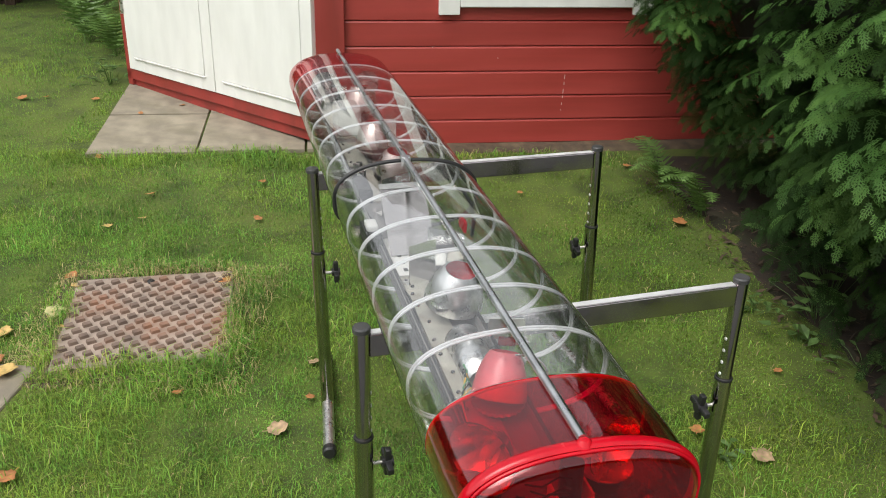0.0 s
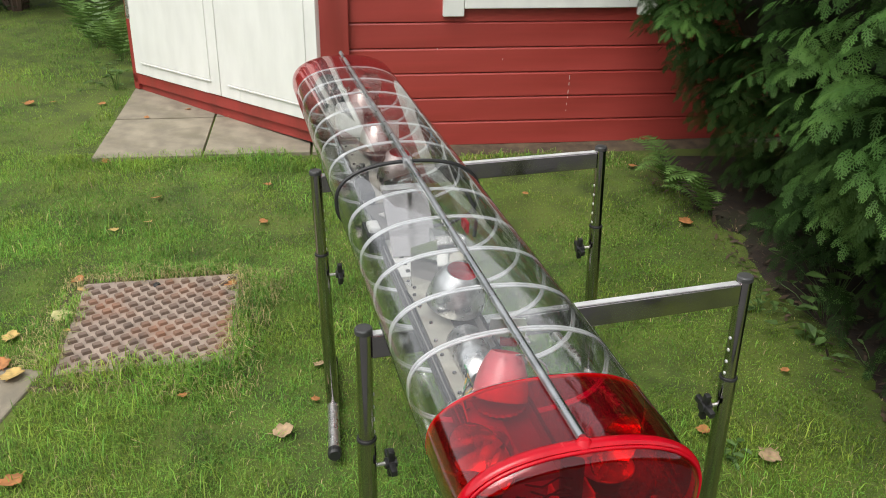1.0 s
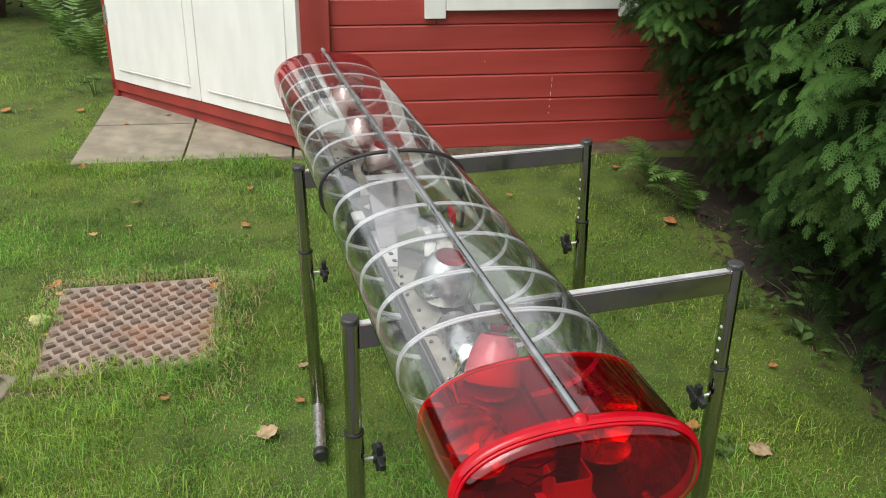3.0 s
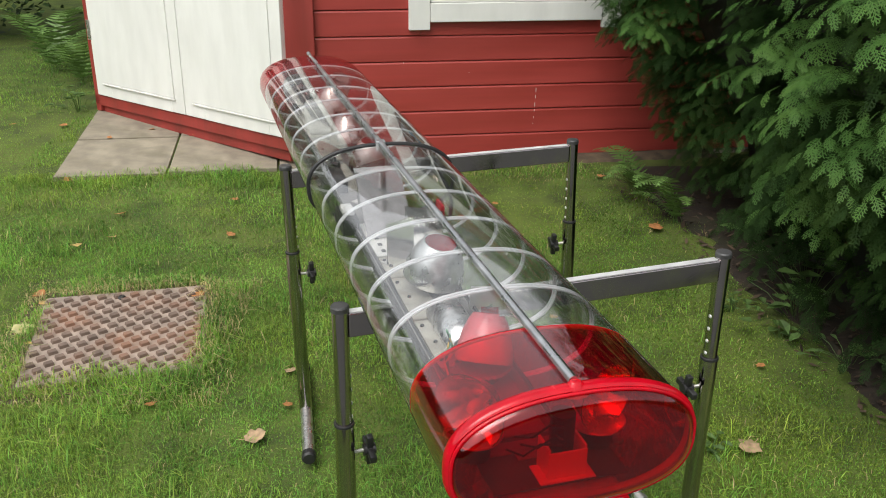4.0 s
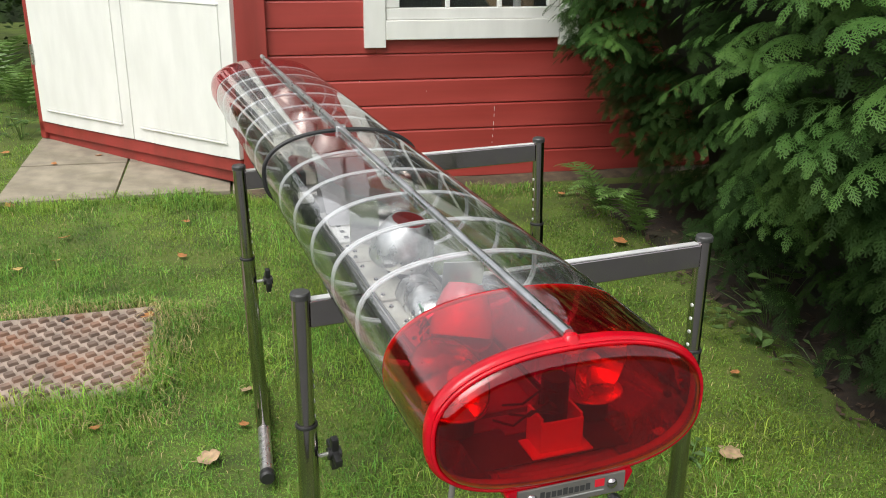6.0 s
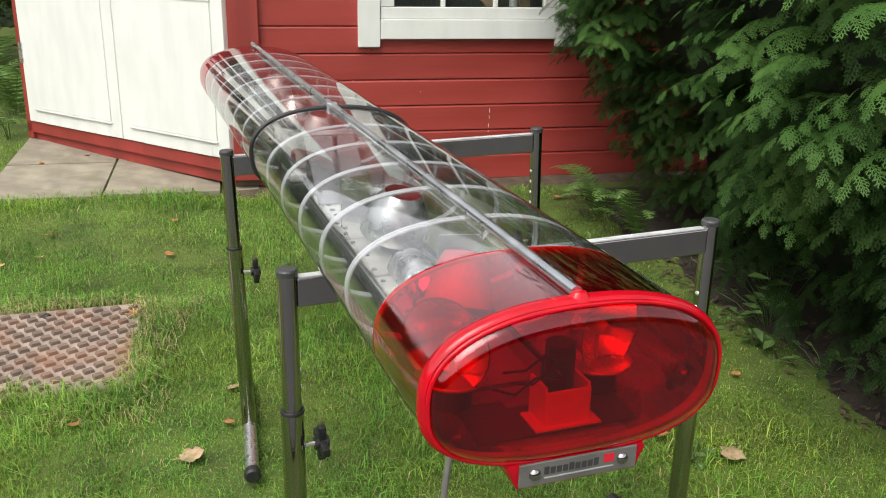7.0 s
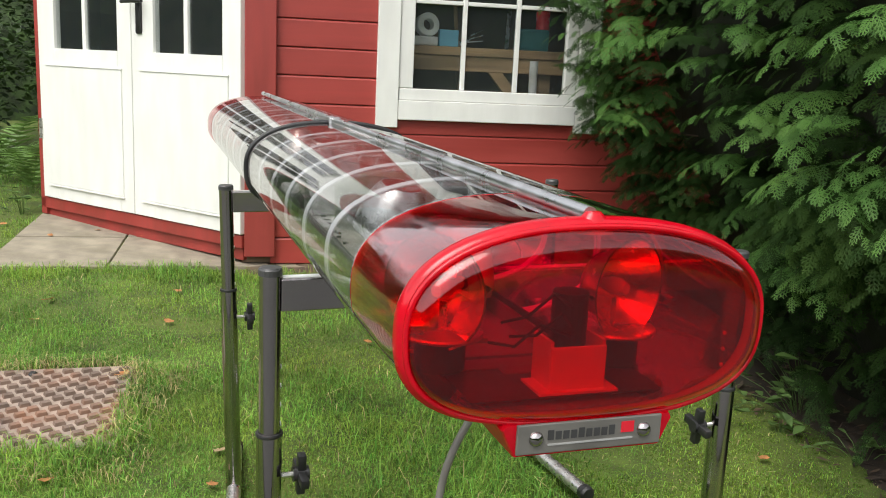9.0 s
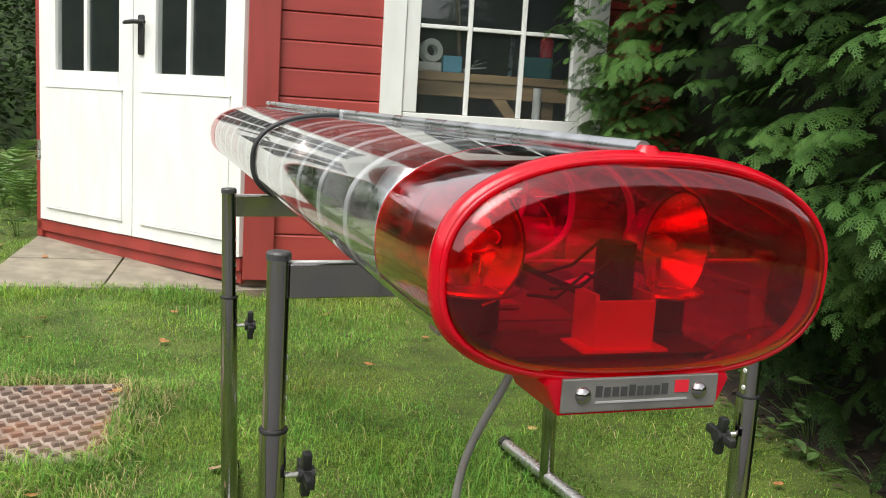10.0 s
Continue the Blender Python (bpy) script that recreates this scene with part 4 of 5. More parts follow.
sp = cv.splines.new("NURBS")
sp.points.add(len(cab) - 1)
for p, q in zip(sp.points, cab):
    p.co = (*q, 1)
sp.use_endpoint_u, sp.order_u, sp.resolution_u = True, 4, 8
cv.materials.append(M_CABLE)
tagged(new("power_cable", cv), "grey round power cable hanging from the light bar", "cable")


# ---------------------------------------------------------------- conifer hedge

def spray_template(seed):
    """Flat fern-like spray: a stem with paired toothed fingers that droop. Unit length along x, fan in y."""
    r = np.random.default_rng(seed)
    quads = []

    def strip(p, d, n, w0, w1):
        s = np.array([-d[1], d[0], 0.0])
        quads.append([p - s * w0, p + s * w0, p + d * n + s * w1, p + d * n - s * w1])

    strip(np.zeros(3), np.array([1.0, 0, 0]), 1.0, 0.016, 0.018)
    k = 12
    for i in range(k):
        f = (i + 0.5) / k
        side = 1 if i % 2 else -1
        base = np.array([f, 0, 0])
        a = radians(r.uniform(38, 52)) * side
        d = np.array([math.cos(a), math.sin(a), r.uniform(-0.06, 0.03)])
        n = (0.40 * (1 - f) ** 0.7 + 0.10) * (0.5 + 0.5 * min(1, f * 4)) * r.uniform(0.8, 1.15)
        strip(base, d, n, 0.018, 0.022)
        subs = max(2, int(n / 0.085))
        for j in range(subs):
            g = (j + 0.6) / subs
            b2 = a + radians(r.uniform(34, 46)) * (1 if j % 2 else -1)
            d2 = np.array([math.cos(b2), math.sin(b2), d[2] + r.uniform(-0.10, 0.03)])
            strip(base + d * n * g, d2, (0.085 * (1 - g) + 0.065) * r.uniform(0.8, 1.2), 0.022, 0.016)
    q = np.array(quads)
    q[..., 2] -= 0.34 * q[..., 0] ** 2 + 0.55 * q[..., 1] ** 2
    return q


TEMPLATES = [spray_template(s) for s in range(6)]


def hedge_front(y, z):
    """How far the hedge comes forward at that place."""
    f = 1.09 + 0.07 * math.sin(2.6 * y + 0.6) + 0.05 * math.sin(6.1 * y + 2.3 * z) - (0.04 + 0.18 * min(1.0, max(0.0, (z - 0.35) / 0.5))) * max(0.0, y - 3.2)
    f += 0.11 * min(1.0, max(0.0, (0.80 - z) / 0.4)) * min(1.0, max(0.0, (y - 3.2) / 0.5))
    f += 0.24 * max(0.0, 0.75 - z) ** 1.1 + 0.32 * min(1.2, max(0.0, 2.35 - y))
    f += 0.10 * noise.noise((y * 1.7, z * 2.2, 5.0)) + 0.06 * noise.noise((y * 4.5, z * 5.0, 9.0)) - 0.07 * min(1.6, max(0.0, z - 0.9))
    return f


def plumes(count, y_lo, y_hi, z_lo, z_hi, depth, size, seed, ahead=0.0):
    """Branch ends: each an arm that arches out and droops, set on both sides with flat hanging sprays."""
    r = np.random.default_rng(seed)
    out = []
    for _ in range(count):
        y, z = r.uniform(y_lo, y_hi), r.uniform(z_lo, z_hi)
        x = hedge_front(y, z) + depth * r.uniform(0, 1) ** 1.2 - ahead
        yaw = r.normal(-0.55, 0.55)
        flat = Vector((-math.cos(yaw), math.sin(yaw), 0))
        across = Vector((0, 0, 1)).cross(flat).normalized()
        bank = r.normal(0.0, 0.16)
        reach = size * r.uniform(2.6, 4.4)
        rise = r.uniform(0.10, 0.42)
        k = int(r.integers(9, 14))
        for i in range(k + 1):
            f = (i + 0.4) / k
            p = flat * reach * (f - 0.85) + Vector((0, 0, reach * (rise * f - 0.42 * f * f)))
            slope_z = rise - 0.84 * f
            if i == k:
                d = (flat + Vector((0, 0, slope_z * 0.8))).normalized()
            else:
                side = 1 if i % 2 else -1
                d = (flat * r.uniform(0.55, 0.85) + across * side * r.uniform(0.75, 1.05) + Vector((0, 0, slope_z * 0.6 - 0.16 + bank * side + r.normal(0, 0.07)))).normalized()
            n0 = (Vector((0, 0, 1)) + flat * 0.45 + across * r.normal(0, 0.12)).normalized()
            s = n0.cross(d).normalized()
            n = d.cross(s).normalized()
            R = np.array([[d.x, s.x, n.x], [d.y, s.y, n.y], [d.z, s.z, n.z]])
            L = size * r.uniform(0.75, 1.1) * (1.0 - 0.35 * abs(f - 0.35))
            t = TEMPLATES[r.integers(len(TEMPLATES))]
            out.append((t * L) @ R.T + np.array([x + p.x, y + p.y, max(z, 0.05) + slope(y) + p.z]))
    return np.concatenate(out).reshape(-1, 3)


hedge = thing("conifer_hedge", pose(1.7, 3.0, slope(3.0)), "dense dark green conifer hedge with drooping flat sprays", "hedge")
HI = hedge.matrix_world.inverted().translation
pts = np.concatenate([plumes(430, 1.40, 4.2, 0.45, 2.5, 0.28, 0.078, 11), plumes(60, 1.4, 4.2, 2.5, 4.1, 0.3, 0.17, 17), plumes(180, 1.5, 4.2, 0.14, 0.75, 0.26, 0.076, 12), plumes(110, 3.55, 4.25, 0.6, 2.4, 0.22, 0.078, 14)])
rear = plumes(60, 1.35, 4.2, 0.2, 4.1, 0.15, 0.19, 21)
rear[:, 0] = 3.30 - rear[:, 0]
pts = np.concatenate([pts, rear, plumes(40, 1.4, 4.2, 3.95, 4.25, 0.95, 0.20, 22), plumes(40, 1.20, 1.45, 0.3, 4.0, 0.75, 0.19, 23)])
# outer sprays in the sunlit tone
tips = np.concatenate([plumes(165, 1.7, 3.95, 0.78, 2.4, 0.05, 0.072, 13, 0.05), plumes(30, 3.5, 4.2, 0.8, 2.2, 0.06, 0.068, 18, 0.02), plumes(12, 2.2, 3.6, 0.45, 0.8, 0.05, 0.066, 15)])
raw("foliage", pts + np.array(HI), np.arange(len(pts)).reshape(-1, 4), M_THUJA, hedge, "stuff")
raw("young_foliage", tips + np.array(HI), np.arange(len(tips)).reshape(-1, 4), M_THUJA_TIP, hedge, "stuff", "light green outer spray tips, sunlit tone in the colour")
# solid near-black mass behind the sprays, painting the shaded depth of the hedge
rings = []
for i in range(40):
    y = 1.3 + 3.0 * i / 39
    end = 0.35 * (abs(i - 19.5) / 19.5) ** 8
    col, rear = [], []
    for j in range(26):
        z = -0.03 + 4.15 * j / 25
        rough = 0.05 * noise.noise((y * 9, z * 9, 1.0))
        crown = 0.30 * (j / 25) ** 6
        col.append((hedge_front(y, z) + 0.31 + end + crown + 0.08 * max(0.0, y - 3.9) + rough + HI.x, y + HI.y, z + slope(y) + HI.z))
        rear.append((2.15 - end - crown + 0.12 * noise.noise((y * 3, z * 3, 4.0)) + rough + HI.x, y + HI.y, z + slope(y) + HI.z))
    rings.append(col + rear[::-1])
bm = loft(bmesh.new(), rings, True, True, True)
part("twig_mass", bm, M_HEDGE_SHADE, hedge, "dark inner mass, painted shade of the hedge depth", True)
for k in range(6):
    y = 1.6 + 0.52 * k
    x = 1.82 + 0.05 * math.sin(k * 2.1)
    z = slope(y)
    part("trunk", tube(bmesh.new(), [(x + HI.x, y + HI.y, z - 0.05 + HI.z), (x + 0.02 + HI.x, y + 0.03 + HI.y, z + 0.6 + HI.z), (x + HI.x, y + HI.y, z + 3.8 + HI.z)], [0.05, 0.04, 0.015], 10), M_BARK, hedge, "", True)
    for j in range(7):
        zz = z + 0.35 + 0.3 * j
        a = Vector((x, y, zz))
        e = Vector((hedge_front(y + 0.1, zz) + 0.22, y + random.uniform(-0.25, 0.25), zz + random.uniform(-0.05, 0.2)))
        part("limb", tube(bmesh.new(), [a + HI, (a + e) / 2 + HI + Vector((0, 0, 0.04)), e + HI], [0.012, 0.008, 0.003], 6), M_BARK, hedge, "", True)
# needle litter under the hedge
bm = bmesh.new()
rows = []
for i in range(72):
    y = 1.25 + 3.1 * i / 71
    e0 = 1.31 + 0.07 * noise.noise((y * 2.5, 7.0, 0)) + 0.05 * noise.noise((y * 11, 3.0, 0)) - 0.18 * (y - 2.5)
    rows.append([(e0 + (2.2 - e0) * j / 14, y, gz(e0 + (2.2 - e0) * j / 14, y) + (0.006 if 0 < j < 14 and 0 < i < 71 else -0.015)) for j in range(15)])
loft(bm, rows, False)
M_LITTER = mat("needle_litter", (0.034, 0.024, 0.016), 0.95, vary=0.5, scale=30, fine=260, bump=1.0, stain=(0.035, 0.04, 0.015), stain_scale=6, stain_amount=0.7)
tagged(part("soil_bed", bm, M_LITTER, None, "", True), "brown needle litter and bare soil under the hedge", "soil", "", "structure")
r = np.random.default_rng(31)
k = 900
yy = r.uniform(1.5, 4.2, k)
xx = 1.33 - 0.18 * (yy - 2.5) + np.abs(r.normal(0, 0.28, k)) - 0.08
aa = r.uniform(0, 6.28, k)
ll = r.uniform(0.006, 0.024, k)
cc = np.stack([xx, yy, np.array([gz(a, b) + 0.010 for a, b in zip(xx, yy)]) + r.uniform(0, 0.006, k)], 1)
dd = np.stack([np.cos(aa), np.sin(aa), r.normal(0, 0.3, k)], 1) * ll[:, None]
ee = np.stack([-np.sin(aa), np.cos(aa), r.normal(0, 0.3, k)], 1) * (ll * r.uniform(0.15, 0.45, k))[:, None]
vv = np.stack([cc - dd, cc + ee, cc + dd, cc - ee], 1).reshape(-1, 3)
M_BITS = mat("leaf_litter", (0.075, 0.050, 0.030), 0.85, vary=0.4, scale=20, bump=0.2, random_island=0.6)
raw("leaf_litter", vv, np.arange(len(vv)).reshape(-1, 4), M_BITS, None, "stuff", "scattered small brown leaf bits under the hedge", "leaf litter")


# ---------------------------------------------------------------- ferns, weeds and far shrubs
def frond(r, base, heading, length, lift, pinna=0.30):
    """One fern frond as quads: an arching stem with paired narrow leaflets."""
    quads = []
    h = np.array([math.cos(heading), math.sin(heading), 0])
    sd = np.array([-h[1], h[0], 0])
    n = 20
    pts = []
    for i in range(n + 1):
        f = i / n
        pts.append(np.array(base) + h * length * (0.25 * f + 0.65 * f ** 1.3) + np.array([0, 0, lift * math.sin(f * 2.0) * length]))
    for i in range(n):
        f = i / n
        a, b = pts[i], pts[i + 1]
        wst = 0.0022
        quads.append([a - sd * wst, a + sd * wst, b + sd * wst, b - sd * wst])
        if i < 2:
            continue
        pl = length * pinna * min(1, f * 4) * (1 - f) ** 0.75 + 0.008
        d = (b - a) / np.linalg.norm(b - a)
        for s in (-1, 1):
            out = sd * s * 0.93 + d * 0.42 + np.array([0, 0, -0.12 + r.uniform(-0.1, 0.1)])
            wv = d * length * 0.023
            quads.append([a - wv, a + wv, a + out * pl * 0.65 + wv * 0.7, a + out * pl * 0.65 - wv * 0.5])
            quads.append([a + out * pl * 0.65 - wv * 0.5, a + out * pl * 0.65 + wv * 0.7, a + out * pl + wv * 0.15, a + out * pl - wv * 0.1])
    return quads


def fern(x, y, size, seed, label, count=9, arc=(0, 6.28)):
    r = np.random.default_rng(seed)
    t = thing("fern", pose(x, y, gz(x, y)), label, "fern", "garden ferns")
    for k in range(count):
        q = np.array(frond(r, (r.normal(0, 0.012), r.normal(0, 0.012), 0.0), arc[0] + (arc[1] - arc[0]) * (k + r.uniform(-0.3, 0.3)) / count, size * r.uniform(0.7, 1.15), r.uniform(0.55, 0.95)))
        v = q.reshape(-1, 3)
        raw("frond", v, np.arange(len(v)).reshape(-1, 4), M_FERN, t)


fern(1.08, 3.86, 0.27, 1, "green fern growing at the foot of the hedge", 6, (2.2, 4.6))
fern(1.16, 3.60, 0.27, 2, "green fern growing at the foot of the hedge", 6, (2.0, 5.0))
fern(-2.14, 5.95, 0.42, 3, "light green fern beside the shed wall", 7)
fern(-2.45, 6.30, 0.50, 4, "light green fern beside the shed wall", 8)


def leafy(name, x, y, count, spread, height, size, seed, label, category):
    """Low weed with oval, folded leaves on thin stalks."""
    r = np.random.default_rng(seed)
    t = thing(name, pose(x, y, gz(x, y)), label, category, "weeds by the hedge")
    quads, stalks = [], bmesh.new()
    for _ in range(count):
        p = np.array([r.normal(0, spread), r.normal(0, spread), abs(r.normal(0.6, 0.3)) * height + 0.012])
        tube(stalks, [(p[0] * 0.2, p[1] * 0.2, -0.01), (p[0] * 0.6, p[1] * 0.6, p[2] * 0.7), tuple(p)], 0.0012, 4)
        a = r.uniform(0, 6.28)
        d = np.array([math.cos(a), math.sin(a), r.uniform(-0.4, 0.2)])
        s = np.array([-d[1], d[0], 0])
        L = size * r.uniform(0.6, 1.3)
        c = p + d * L * 0.5
        up = np.array([0, 0, 0.12 * L])
        for sg in (-1, 1):
            quads.append([p, c - up * 0.5, c + s * sg * L * 0.33 + up, p + s * sg * L * 0.16 + up * 0.3 + d * L * 0.08])
            quads.append([c - up * 0.5, p + d * L, p + d * L * 0.8 + s * sg * L * 0.17 + up * 0.5, c + s * sg * L * 0.33 + up])
    v = np.array(quads).reshape(-1, 3)
    raw("leafage", v, np.arange(len(v)).reshape(-1, 4), M_WEED, t, "stuff")
    tagged(part("stem", stalks, M_WEED, t), kind="stuff")


leafy("weed", 1.36, 2.76, 22, 0.09, 0.11, 0.055, 1, "broad-leaved green weed at the edge of the hedge bed", "weed")
leafy("weed", 1.47, 2.95, 26, 0.12, 0.20, 0.07, 2, "dull green ivy-like weed under the hedge", "weed")
leafy("weed", 1.24, 2.62, 6, 0.02, 0.04, 0.055, 3, "single light green leaf weed on the lawn edge", "weed")
leafy("weed", 1.14, 2.80, 14, 0.04, 0.05, 0.03, 4, "small-leaved green weed in the lawn edge", "weed")
leafy("weed", 1.40, 2.45, 16, 0.07, 0.06, 0.04, 5, "small-leaved green weed in the lawn edge", "weed")
leafy("weed", 0.80, 1.98, 10, 0.03, 0.04, 0.03, 6, "small-leaved green weed in the lawn", "weed")
leafy("weed", -1.98, 5.35, 24, 0.10, 0.14, 0.05, 7, "thin straggly weed beside the shed wall", "weed")


def shrub(name, x, y, w, d, h, leaves, size, seed, label):
    """Far shrub: stems and many small leaves in uneven clumps."""
    r = np.random.default_rng(seed)
    z0 = slope(y)
    t = thing(name, pose(x, y, z0), label, "shrub", "shrubs behind the lawn")
    for k in range(6):
        a = r.uniform(0, 6.28)
        e = (0.35 * w * math.cos(a), 0.35 * d * math.sin(a), h * r.uniform(0.6, 0.9))
        part("stem", tube(bmesh.new(), [(0.05 * math.cos(a), 0.05 * math.sin(a), -0.05), (e[0] * 0.4, e[1] * 0.4, e[2] * 0.5), e], [0.03, 0.02, 0.006], 6), M_BARK, t)
    cl = r.uniform(-1, 1, (60, 3)) * np.array([w / 2, d / 2, h / 2]) * 0.9 + np.array([0, 0, h / 2 + 0.05])
    c = cl[r.integers(0, 60, leaves)] + r.normal(0, 1, (leaves, 3)) * np.array([w, d, h]) * 0.07
    c[:, 2] = np.maximum(c[:, 2], 0.03)
    a, tl = r.uniform(0, 6.28, leaves), r.uniform(-0.9, 0.5, leaves)
    dv = np.stack([np.cos(a) * np.cos(tl), np.sin(a) * np.cos(tl), np.sin(tl)], 1)
    sv = np.stack([-np.sin(a), np.cos(a), r.uniform(-0.5, 0.5, leaves)], 1)
    L = (size * r.uniform(0.6, 1.3, leaves))[:, None]
    v = np.stack([c, c + dv * L * 0.5 + sv * L * 0.3, c + dv * L, c + dv * L * 0.5 - sv * L * 0.3], 1).reshape(-1, 3)
    raw("crown", v, np.arange(len(v)).reshape(-1, 4), M_BUSH, t, "stuff")


shrub("shrub", -3.5, 7.5, 2.2, 1.4, 2.6, 9000, 0.07, 1, "dark leafy shrub at the end of the lawn")
shrub("shrub", -5.2, 7.6, 2.4, 1.6, 2.8, 9000, 0.07, 2, "dark leafy shrub at the end of the lawn")
shrub("shrub", -2.3, 7.6, 1.0, 1.2, 2.2, 6000, 0.06, 3, "dark leafy shrub close behind the shed")
shrub("shrub", -6.8, 8.0, 2.4, 1.8, 2.6, 8000, 0.07, 4, "dark leafy shrub at the end of the lawn")

# clipped hedge that closes the garden all round
bm = bmesh.new()
loop = [(-9, 10.5), (-9, -8), (7, -8), (7, 10.5)]
cols = []
for (ax, ay), (bx, by) in zip(loop, loop[1:] + loop[:1]):
    k = 40
    for i in range(k):
        f = i / k
        cols.append((ax + (bx - ax) * f, ay + (by - ay) * f))
cx, cy = -1.0, 1.25
rings = []
for x, y in cols:
    d = Vector((cx - x, cy - y)).normalized()
    col = []
    for j in range(15):
        z = 3.0 * j / 14
        p = 0.35 * noise.noise((x * 1.1, y * 1.1, z * 1.3)) + 0.2 * noise.noise((x * 3, y * 3, z * 3)) + 0.5 * (j / 14) ** 6 * -1
        col.append((x + d.x * p, y + d.y * p, z - 0.1 + slope(y)))
    col.append((x - d.x * 1.2, y - d.y * 1.2, 3.0 + slope(y)))
    col.append((x - d.x * 1.2, y - d.y * 1.2, -0.1 + slope(y)))
    rings.append(col)
loft(bm, rings + rings[:1], False)
M_BOUND = mat("hedge_mass", (0.045, 0.080, 0.022), 0.9, vary=0.6, scale=6, fine=45, bump=1.0, stain=(0.012, 0.02, 0.006), stain_scale=9, stain_amount=0.9)
tagged(part("garden_hedge", bm, M_BOUND, None, "", True), "clipped dark green hedge closing the garden", "hedge", "", "structure")

# ---------------------------------------------------------------- fallen leaves
FALLEN = [(-0.43, 2.08, .06, 0), (-1.25, 3.68, .04, 1), (-0.74, 3.46, .04, 1), (-1.33, 3.35, .035, 3), (-1.22, 3.43, .04, 3), (-1.28, 2.67, .07, 2), (-1.33, 2.94, .05, 1), (-1.28, 2.85, .04, 3), (-0.36, 2.23, .03, 1),
          (-0.37, 2.42, .04, 0), (-0.76, 2.91, .05, 1), (1.04, 3.51, .065, 1), (1.10, 2.42, .03, 1), (0.76, 2.10, .045, 1), (0.91, 1.99, .06, 0), (0.38, 3.77, .03, 1), (0.93, 4.15, .035, 1), (-1.63, 4.12, .04, 1)]
FALLEN_MORE = [(-2.36, 4.99, .06, 1), (-2.24, 5.03, .03, 1), (-1.40, 2.54, .06, 3), (-1.30, 2.32, .08, 3), (-1.36, 2.38, .06, 1), (-1.10, 1.85, .06, 1), (-0.76, 2.24, .03, 1), (-0.79, 3.85, .03, 1), (-1.43, 4.91, .03, 1), (-1.16, 4.79, .06, 1),
               (-1.23, 2.58, .03, 3), (-0.18, 3.92, .03, 1), (0.0, 3.30, .035, 1), (0.49, 2.73, .03, 3), (0.22, 3.64, .03, 1), (-1.95, 5.0, .05, 1), (-1.62, 4.75, .03, 1)]
LEAF_WORD = ("curled brown", "orange-brown", "pale yellow-green", "yellow")
r = np.random.default_rng(5)
for x, y, s, k in FALLEN + FALLEN_MORE:
    bm = bmesh.new()
    nu, nv = 7, 4
    curl, fold = r.uniform(0.2, 0.6), r.uniform(0.1, 0.5)
    rows = []
    for i in range(nu + 1):
        f = i / nu
        wv = (0.46 if k else 0.52) * math.sin(math.pi * min(1, f * 0.93 + 0.07)) ** 0.7 * (1 + 0.22 * math.sin(f * 15 + 9 * x))
        rows.append([Vector(((f - 0.5) * s, s * wv * (2 * j / nv - 1), s * (curl * (f - 0.4) ** 2 + fold * 0.5 * abs(2 * j / nv - 1) * wv))) for j in range(nv + 1)])
    loft(bm, rows, False)
    tube(bm, [rows[0][2], rows[0][2] + Vector((-0.25 * s, 0, 0.05 * s))], 0.0008, 4)
    on_hard = (-1.3 < x < -0.6 and 2.3 < y < 3.0) or (x < -1.26 and y < 2.42)
    lift = 0.022 if on_hard else (0.016 if y < 4.2 else 0.012)
    paved = y > 4.6 and -1.8 < x < -0.5
    z = slope(y) + 0.022 if (on_hard or paved) else gz(x, y) + lift
    ob = part("fallen_leaf", bm, M_LEAF[k], None, "", True)
    ob.matrix_world = pose(x, y, z, r.uniform(-12, 12), r.uniform(-12, 12), r.uniform(0, 360))
    sm = ob.modifiers.new("thickness", "SOLIDIFY")
    sm.thickness = 0.0006
    tagged(ob, LEAF_WORD[k] + " fallen leaf lying on the " + ("paving" if paved else "iron cover and slab edge" if on_hard else "lawn"), "leaf", "fallen leaves")


# ---------------------------------------------------------------- grass
CI, PI = COVER.inverted(), PAVING.inverted()


def cover_gap(x, y):
    """Distance outside the iron cover, and the place in its own axes."""
    p = CI @ Vector((x, y, 0))
    return math.hypot(max(abs(p.x) - CW, 0.0), max(abs(p.y) - CD, 0.0)), p


def top_z(x, y):
    """Ground, raised to the rim of the cover in the dirt round it."""
    g, p = cover_gap(x, y)
    return gz(x, y) if g > 0.11 else max(gz(x, y), (COVER @ Vector((p.x, p.y, 0.001))).z - 0.20 * g)


def bare(x, y, over=0.0):
    """Where no grass grows: cover, slabs, shed, hedge bed."""
    g, p = cover_gap(x, y)
    rag = 0.045 * noise.noise((x * 8, y * 8, 6.0)) + random.uniform(-0.020, 0.012)
    if abs(p.x) < CW + 0.004 + rag - over and -CD + 0.002 - 0.6 * rag + over < p.y < CD + 0.014 + rag - over:
        return True
    p = PI @ Vector((x, y, 0))
    if -0.01 - 1.6 * rag < p.x < 1.45 and 0.05 + 2 * rag < p.y < 1.8:
        return True
    p = SHED.inverted() @ Vector((x, y, 0))
    if p.x > -0.1 and p.y > -0.115 + rag:
        return True
    p = DOORS.inverted() @ Vector((x, y, 0))
    if p.y > 0.0 and -0.4 < p.x < 1.6 and y > 4:
        return True
    if -1.9 < x < -1.225 and 1.75 < y < 2.355:
        return True
    return x > 1.32 + 0.07 * noise.noise((y * 2.5, 7.0, 0)) - 0.18 * (y - 2.5) + random.triangular(-0.30, 0.20, 0.06)


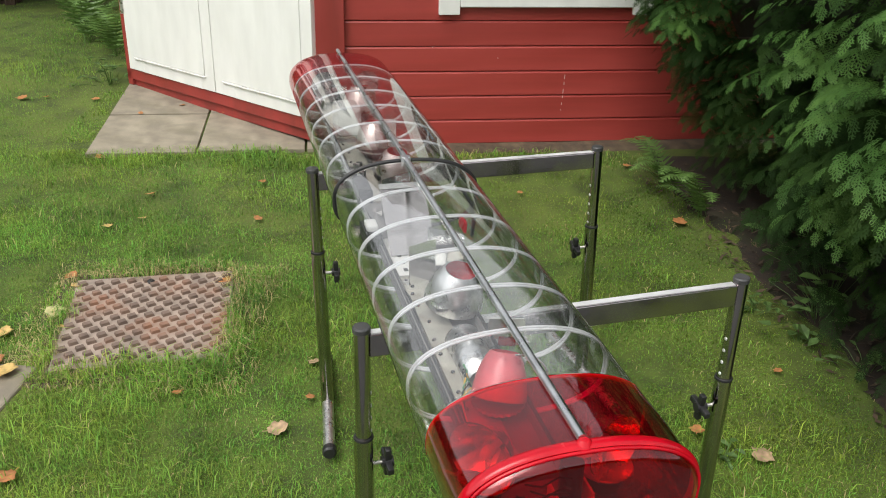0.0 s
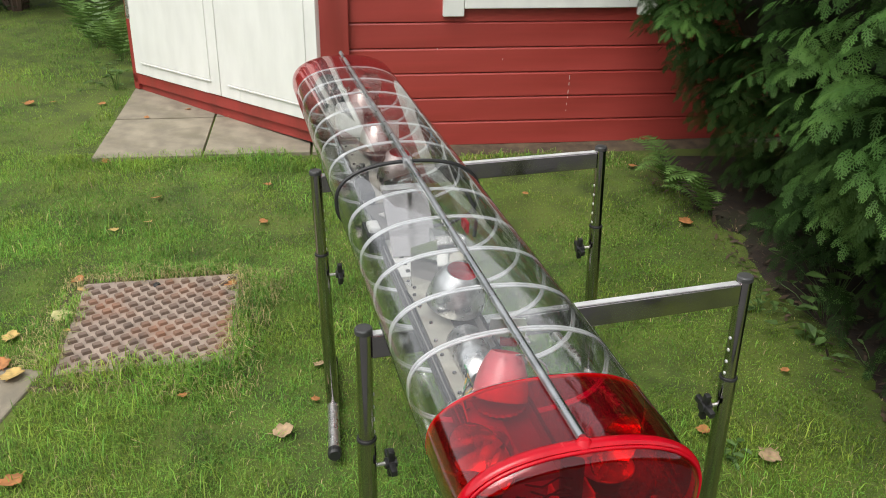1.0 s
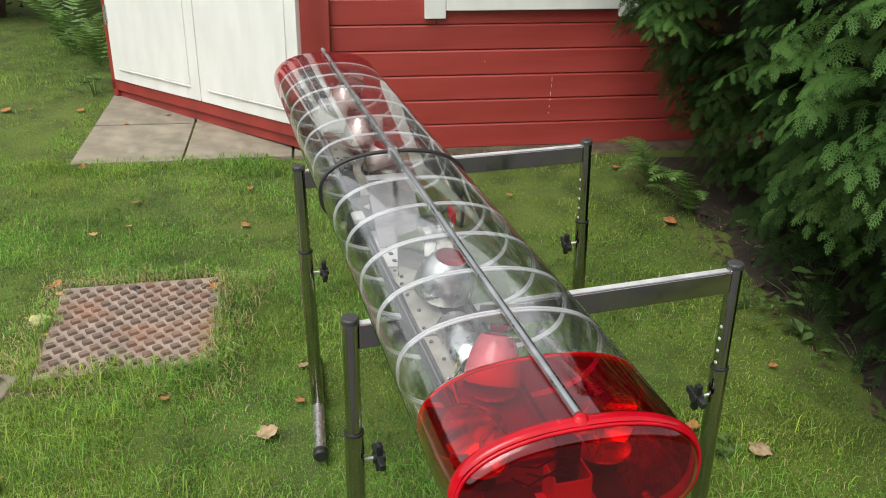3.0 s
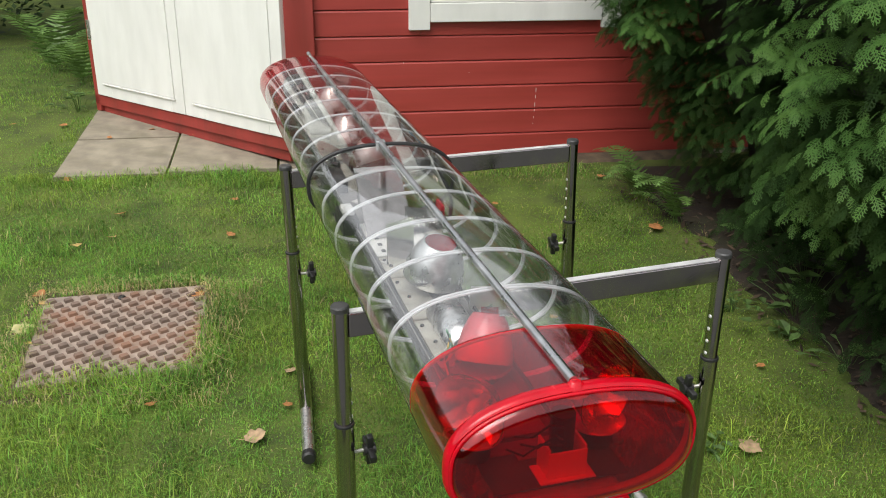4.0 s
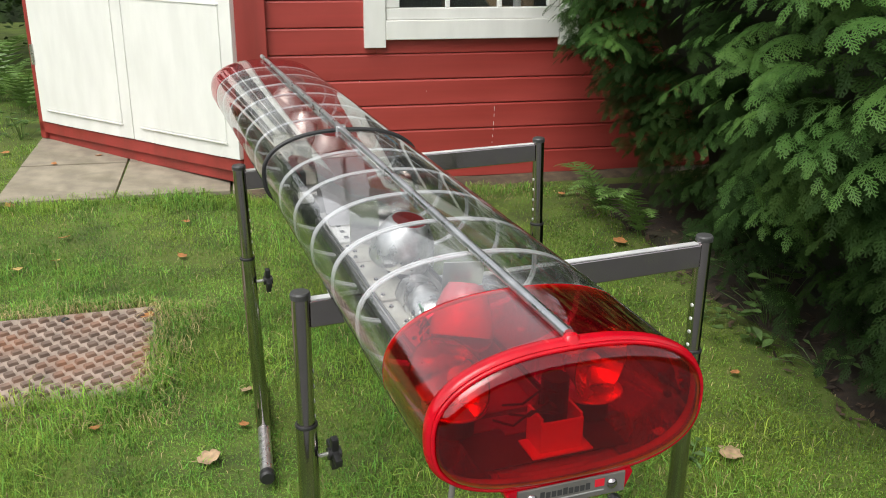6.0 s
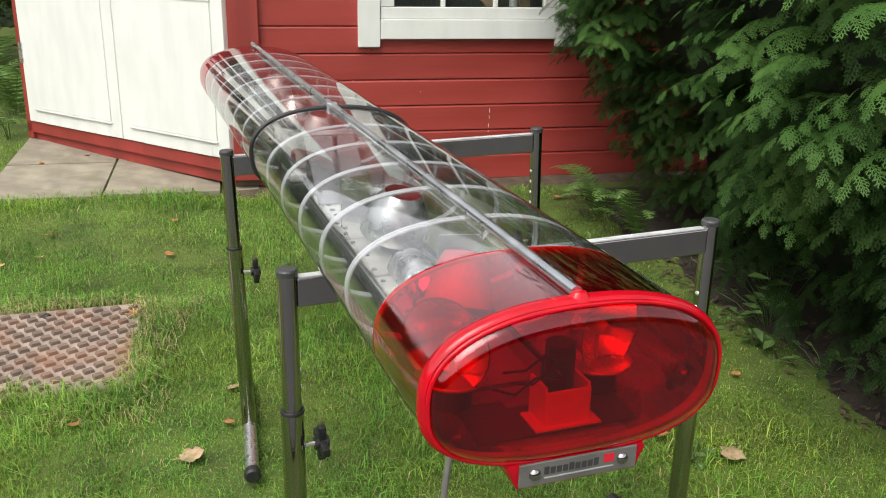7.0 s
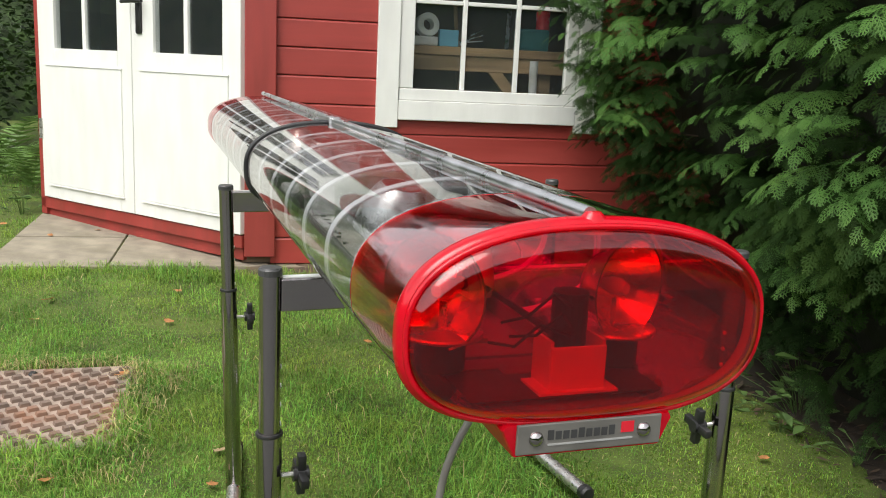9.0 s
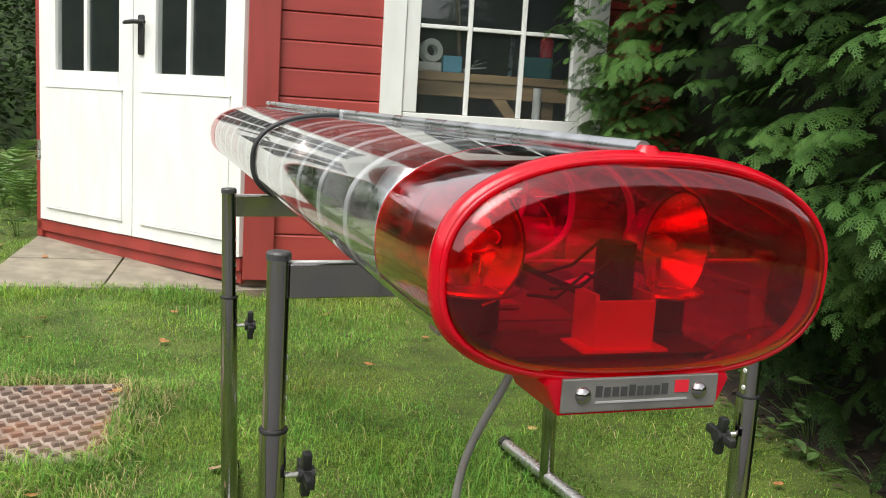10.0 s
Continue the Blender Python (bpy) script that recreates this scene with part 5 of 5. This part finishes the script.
def mossy(x, y):
    """Share of low moss replacing grass, rising towards the hedge to paint its shade too."""
    return min(1.0, max(0.0, (x + 0.12 * (y - 2.0) - 0.35) / 0.6 + 0.5 * noise.noise((x * 2.1, y * 2.1, 12.0))))


# bare dirt round the cover and along the shed wall
bm = bmesh.new()
rows = []
for j in range(97):
    t = 2 * math.pi * j / 96
    c, q = math.cos(t), math.sin(t)
    k = 1.0 / max(abs(c) / (CW + 0.0265), abs(q) / (CD + 0.0265))
    e = Vector((c * k, q * k, 0))
    wd = 0.055 + 0.040 * noise.noise((c * 2.5, q * 2.5, 1.0))
    o = e + Vector((c, q, 0)).normalized() * wd
    ws, wm, we = COVER @ Vector((e.x, e.y, -0.013)), COVER @ (e * 0.5 + o * 0.5), COVER @ o
    rows.append([ws, Vector((wm.x, wm.y, top_z(wm.x, wm.y) + 0.004 + 0.004 * noise.noise((c * 15, q * 15, 0)))), Vector((we.x, we.y, gz(we.x, we.y) - 0.006))])
loft(bm, rows, False)
tagged(part("dirt_rim", bm, M_DIRT, None, "", True), "bare brown dirt round the iron cover", "soil", "", "structure")
bm = bmesh.new()
rows = []
for i in range(40):
    x = 0.02 + 2.2 * i / 39
    wd = 0.125 + 0.03 * noise.noise((x * 5, 0, 0))
    rows.append([SHED @ Vector((x, yy, 0)) for yy in (-wd, -wd * 0.6, -0.03, 0.03)])
    for q, v in enumerate(rows[-1]):
        v.z = gz(v.x, v.y) + (-0.006, 0.010, 0.016, 0.016)[q] + 0.004 * noise.noise((x * 20, q * 3, 0))
loft(bm, rows, False)
tagged(part("dirt_strip", bm, M_DIRT, None, "", True), "narrow strip of bare soil along the shed footing", "soil", "", "structure")


def blades(name, regions, h_lo, h_hi, width, material, label, seed, clump=0.0, lean_hi=1.35, over=0.0, moss=-0.6):
    r = np.random.default_rng(seed)
    P = []
    for x0, x1, y0, y1, per_m2 in regions:
        k = int((x1 - x0) * (y1 - y0) * per_m2)
        xy = np.stack([r.uniform(x0, x1, k), r.uniform(y0, y1, k)], 1)
        P += [(x, y, top_z(x, y)) for x, y in xy if not bare(x, y, over) and (random.random() > -moss * mossy(x, y) if moss < 0 else random.random() < mossy(x, y)) and (clump == 0 or noise.noise((x * 5, y * 5, 4.0)) > clump)]
    P = np.array(P)
    k = len(P)
    tall = 0.78 + 1.1 * np.array([noise.noise((p[0] * 1.7, p[1] * 1.7, 8.0)) + 0.4 * noise.noise((p[0] * 6, p[1] * 6, 2.0)) for p in P])
    h = r.uniform(h_lo, h_hi, k) * np.clip(tall, 0.32, 1.6) * np.array([1.0 - 0.45 * mossy(p[0], p[1]) for p in P])
    a, lean = r.uniform(0, 2 * np.pi, k), r.uniform(0.3, lean_hi, k)
    d = np.stack([np.cos(a), np.sin(a), np.zeros(k)], 1)
    s = np.stack([-np.sin(a), np.cos(a), np.zeros(k)], 1) * (width * r.uniform(0.6, 1.3, k))[:, None]
    up = np.array([0, 0, 1.0])
    p1 = P + up * (h * 0.55)[:, None] + d * (h * 0.25 * lean)[:, None]
    tip = P + up * (h * (1 - 0.42 * lean))[:, None] + d * (h * 0.85 * lean)[:, None]
    P0 = P - up * 0.004
    v = np.stack([P0 - s, P0 + s, p1 + s * 0.8, p1 - s * 0.8, tip], 1)
    idx = np.arange(k)[:, None] * 5
    tri = np.concatenate([idx + np.array([[0, 1, 2]]), idx + np.array([[0, 2, 3]]), idx + np.array([[3, 2, 4]])], 1).reshape(-1, 3)
    return raw(name, v.reshape(-1, 3), tri, material, None, "stuff", label, "grass")


blades("grass", [(-1.8, 1.5, 0.62, 1.15, 12000), (-1.75, 1.45, 1.15, 2.5, 36000), (-1.9, 1.4, 2.5, 3.4, 28000), (-2.6, 1.35, 3.4, 4.7, 17000), (-4.4, -1.6, 4.7, 7.6, 5000)], 0.009, 0.027, 0.0010, M_GRASS, "green uneven garden lawn grass", 21, 0.0, 1.9)
blades("long_grass", [(-1.9, 1.3, 1.1, 2.7, 3000), (-1.9, 1.3, 2.7, 4.6, 1300), (-2.6, -1.6, 4.2, 6.5, 500)], 0.04, 0.085, 0.0013, M_GRASS, "longer loose grass blades in the lawn", 22, -0.1, 2.0)
blades("edge_tufts", [(-1.35, -0.55, 2.27, 2.40, 9000), (-1.35, -0.55, 2.93, 3.05, 9000), (-1.36, -1.20, 2.35, 3.0, 9000), (-0.70, -0.60, 2.35, 3.0, 9000), (-1.85, -0.4, 4.02, 4.28, 7000), (-1.95, -1.68, 4.1, 5.2, 5000), (-0.5, 1.2, 4.15, 4.38, 4000)], 0.035, 0.075, 0.0014, M_GRASS, "tufts of longer grass along the hard edges", 24, -0.3, 1.9, 0.016, -0.3)
blades("moss", [(0.0, 1.45, 1.2, 2.7, 38000), (-0.2, 1.4, 2.7, 4.3, 24000)], 0.006, 0.016, 0.0013, M_MOSS_SHADE, "low yellow-green moss in the lawn, also painting the hedge's shade", 25, 0.0, 1.5, 0.0, 1.0)
blades("dry_grass", [(-1.36, -0.55, 2.86, 3.06, 9000), (-1.38, -1.18, 2.35, 3.0, 5000), (-0.72, -0.58, 2.40, 3.05, 5000), (-1.35, -0.55, 2.24, 2.42, 4500), (-0.6, 1.4, 4.1, 4.4, 1500), (-1.9, 1.4, 1.3, 4.5, 260)], 0.025, 0.06, 0.0011, M_STRAW, "dry straw-coloured grass blades", 23, -0.6, 2.2, 0.030, -0.01)
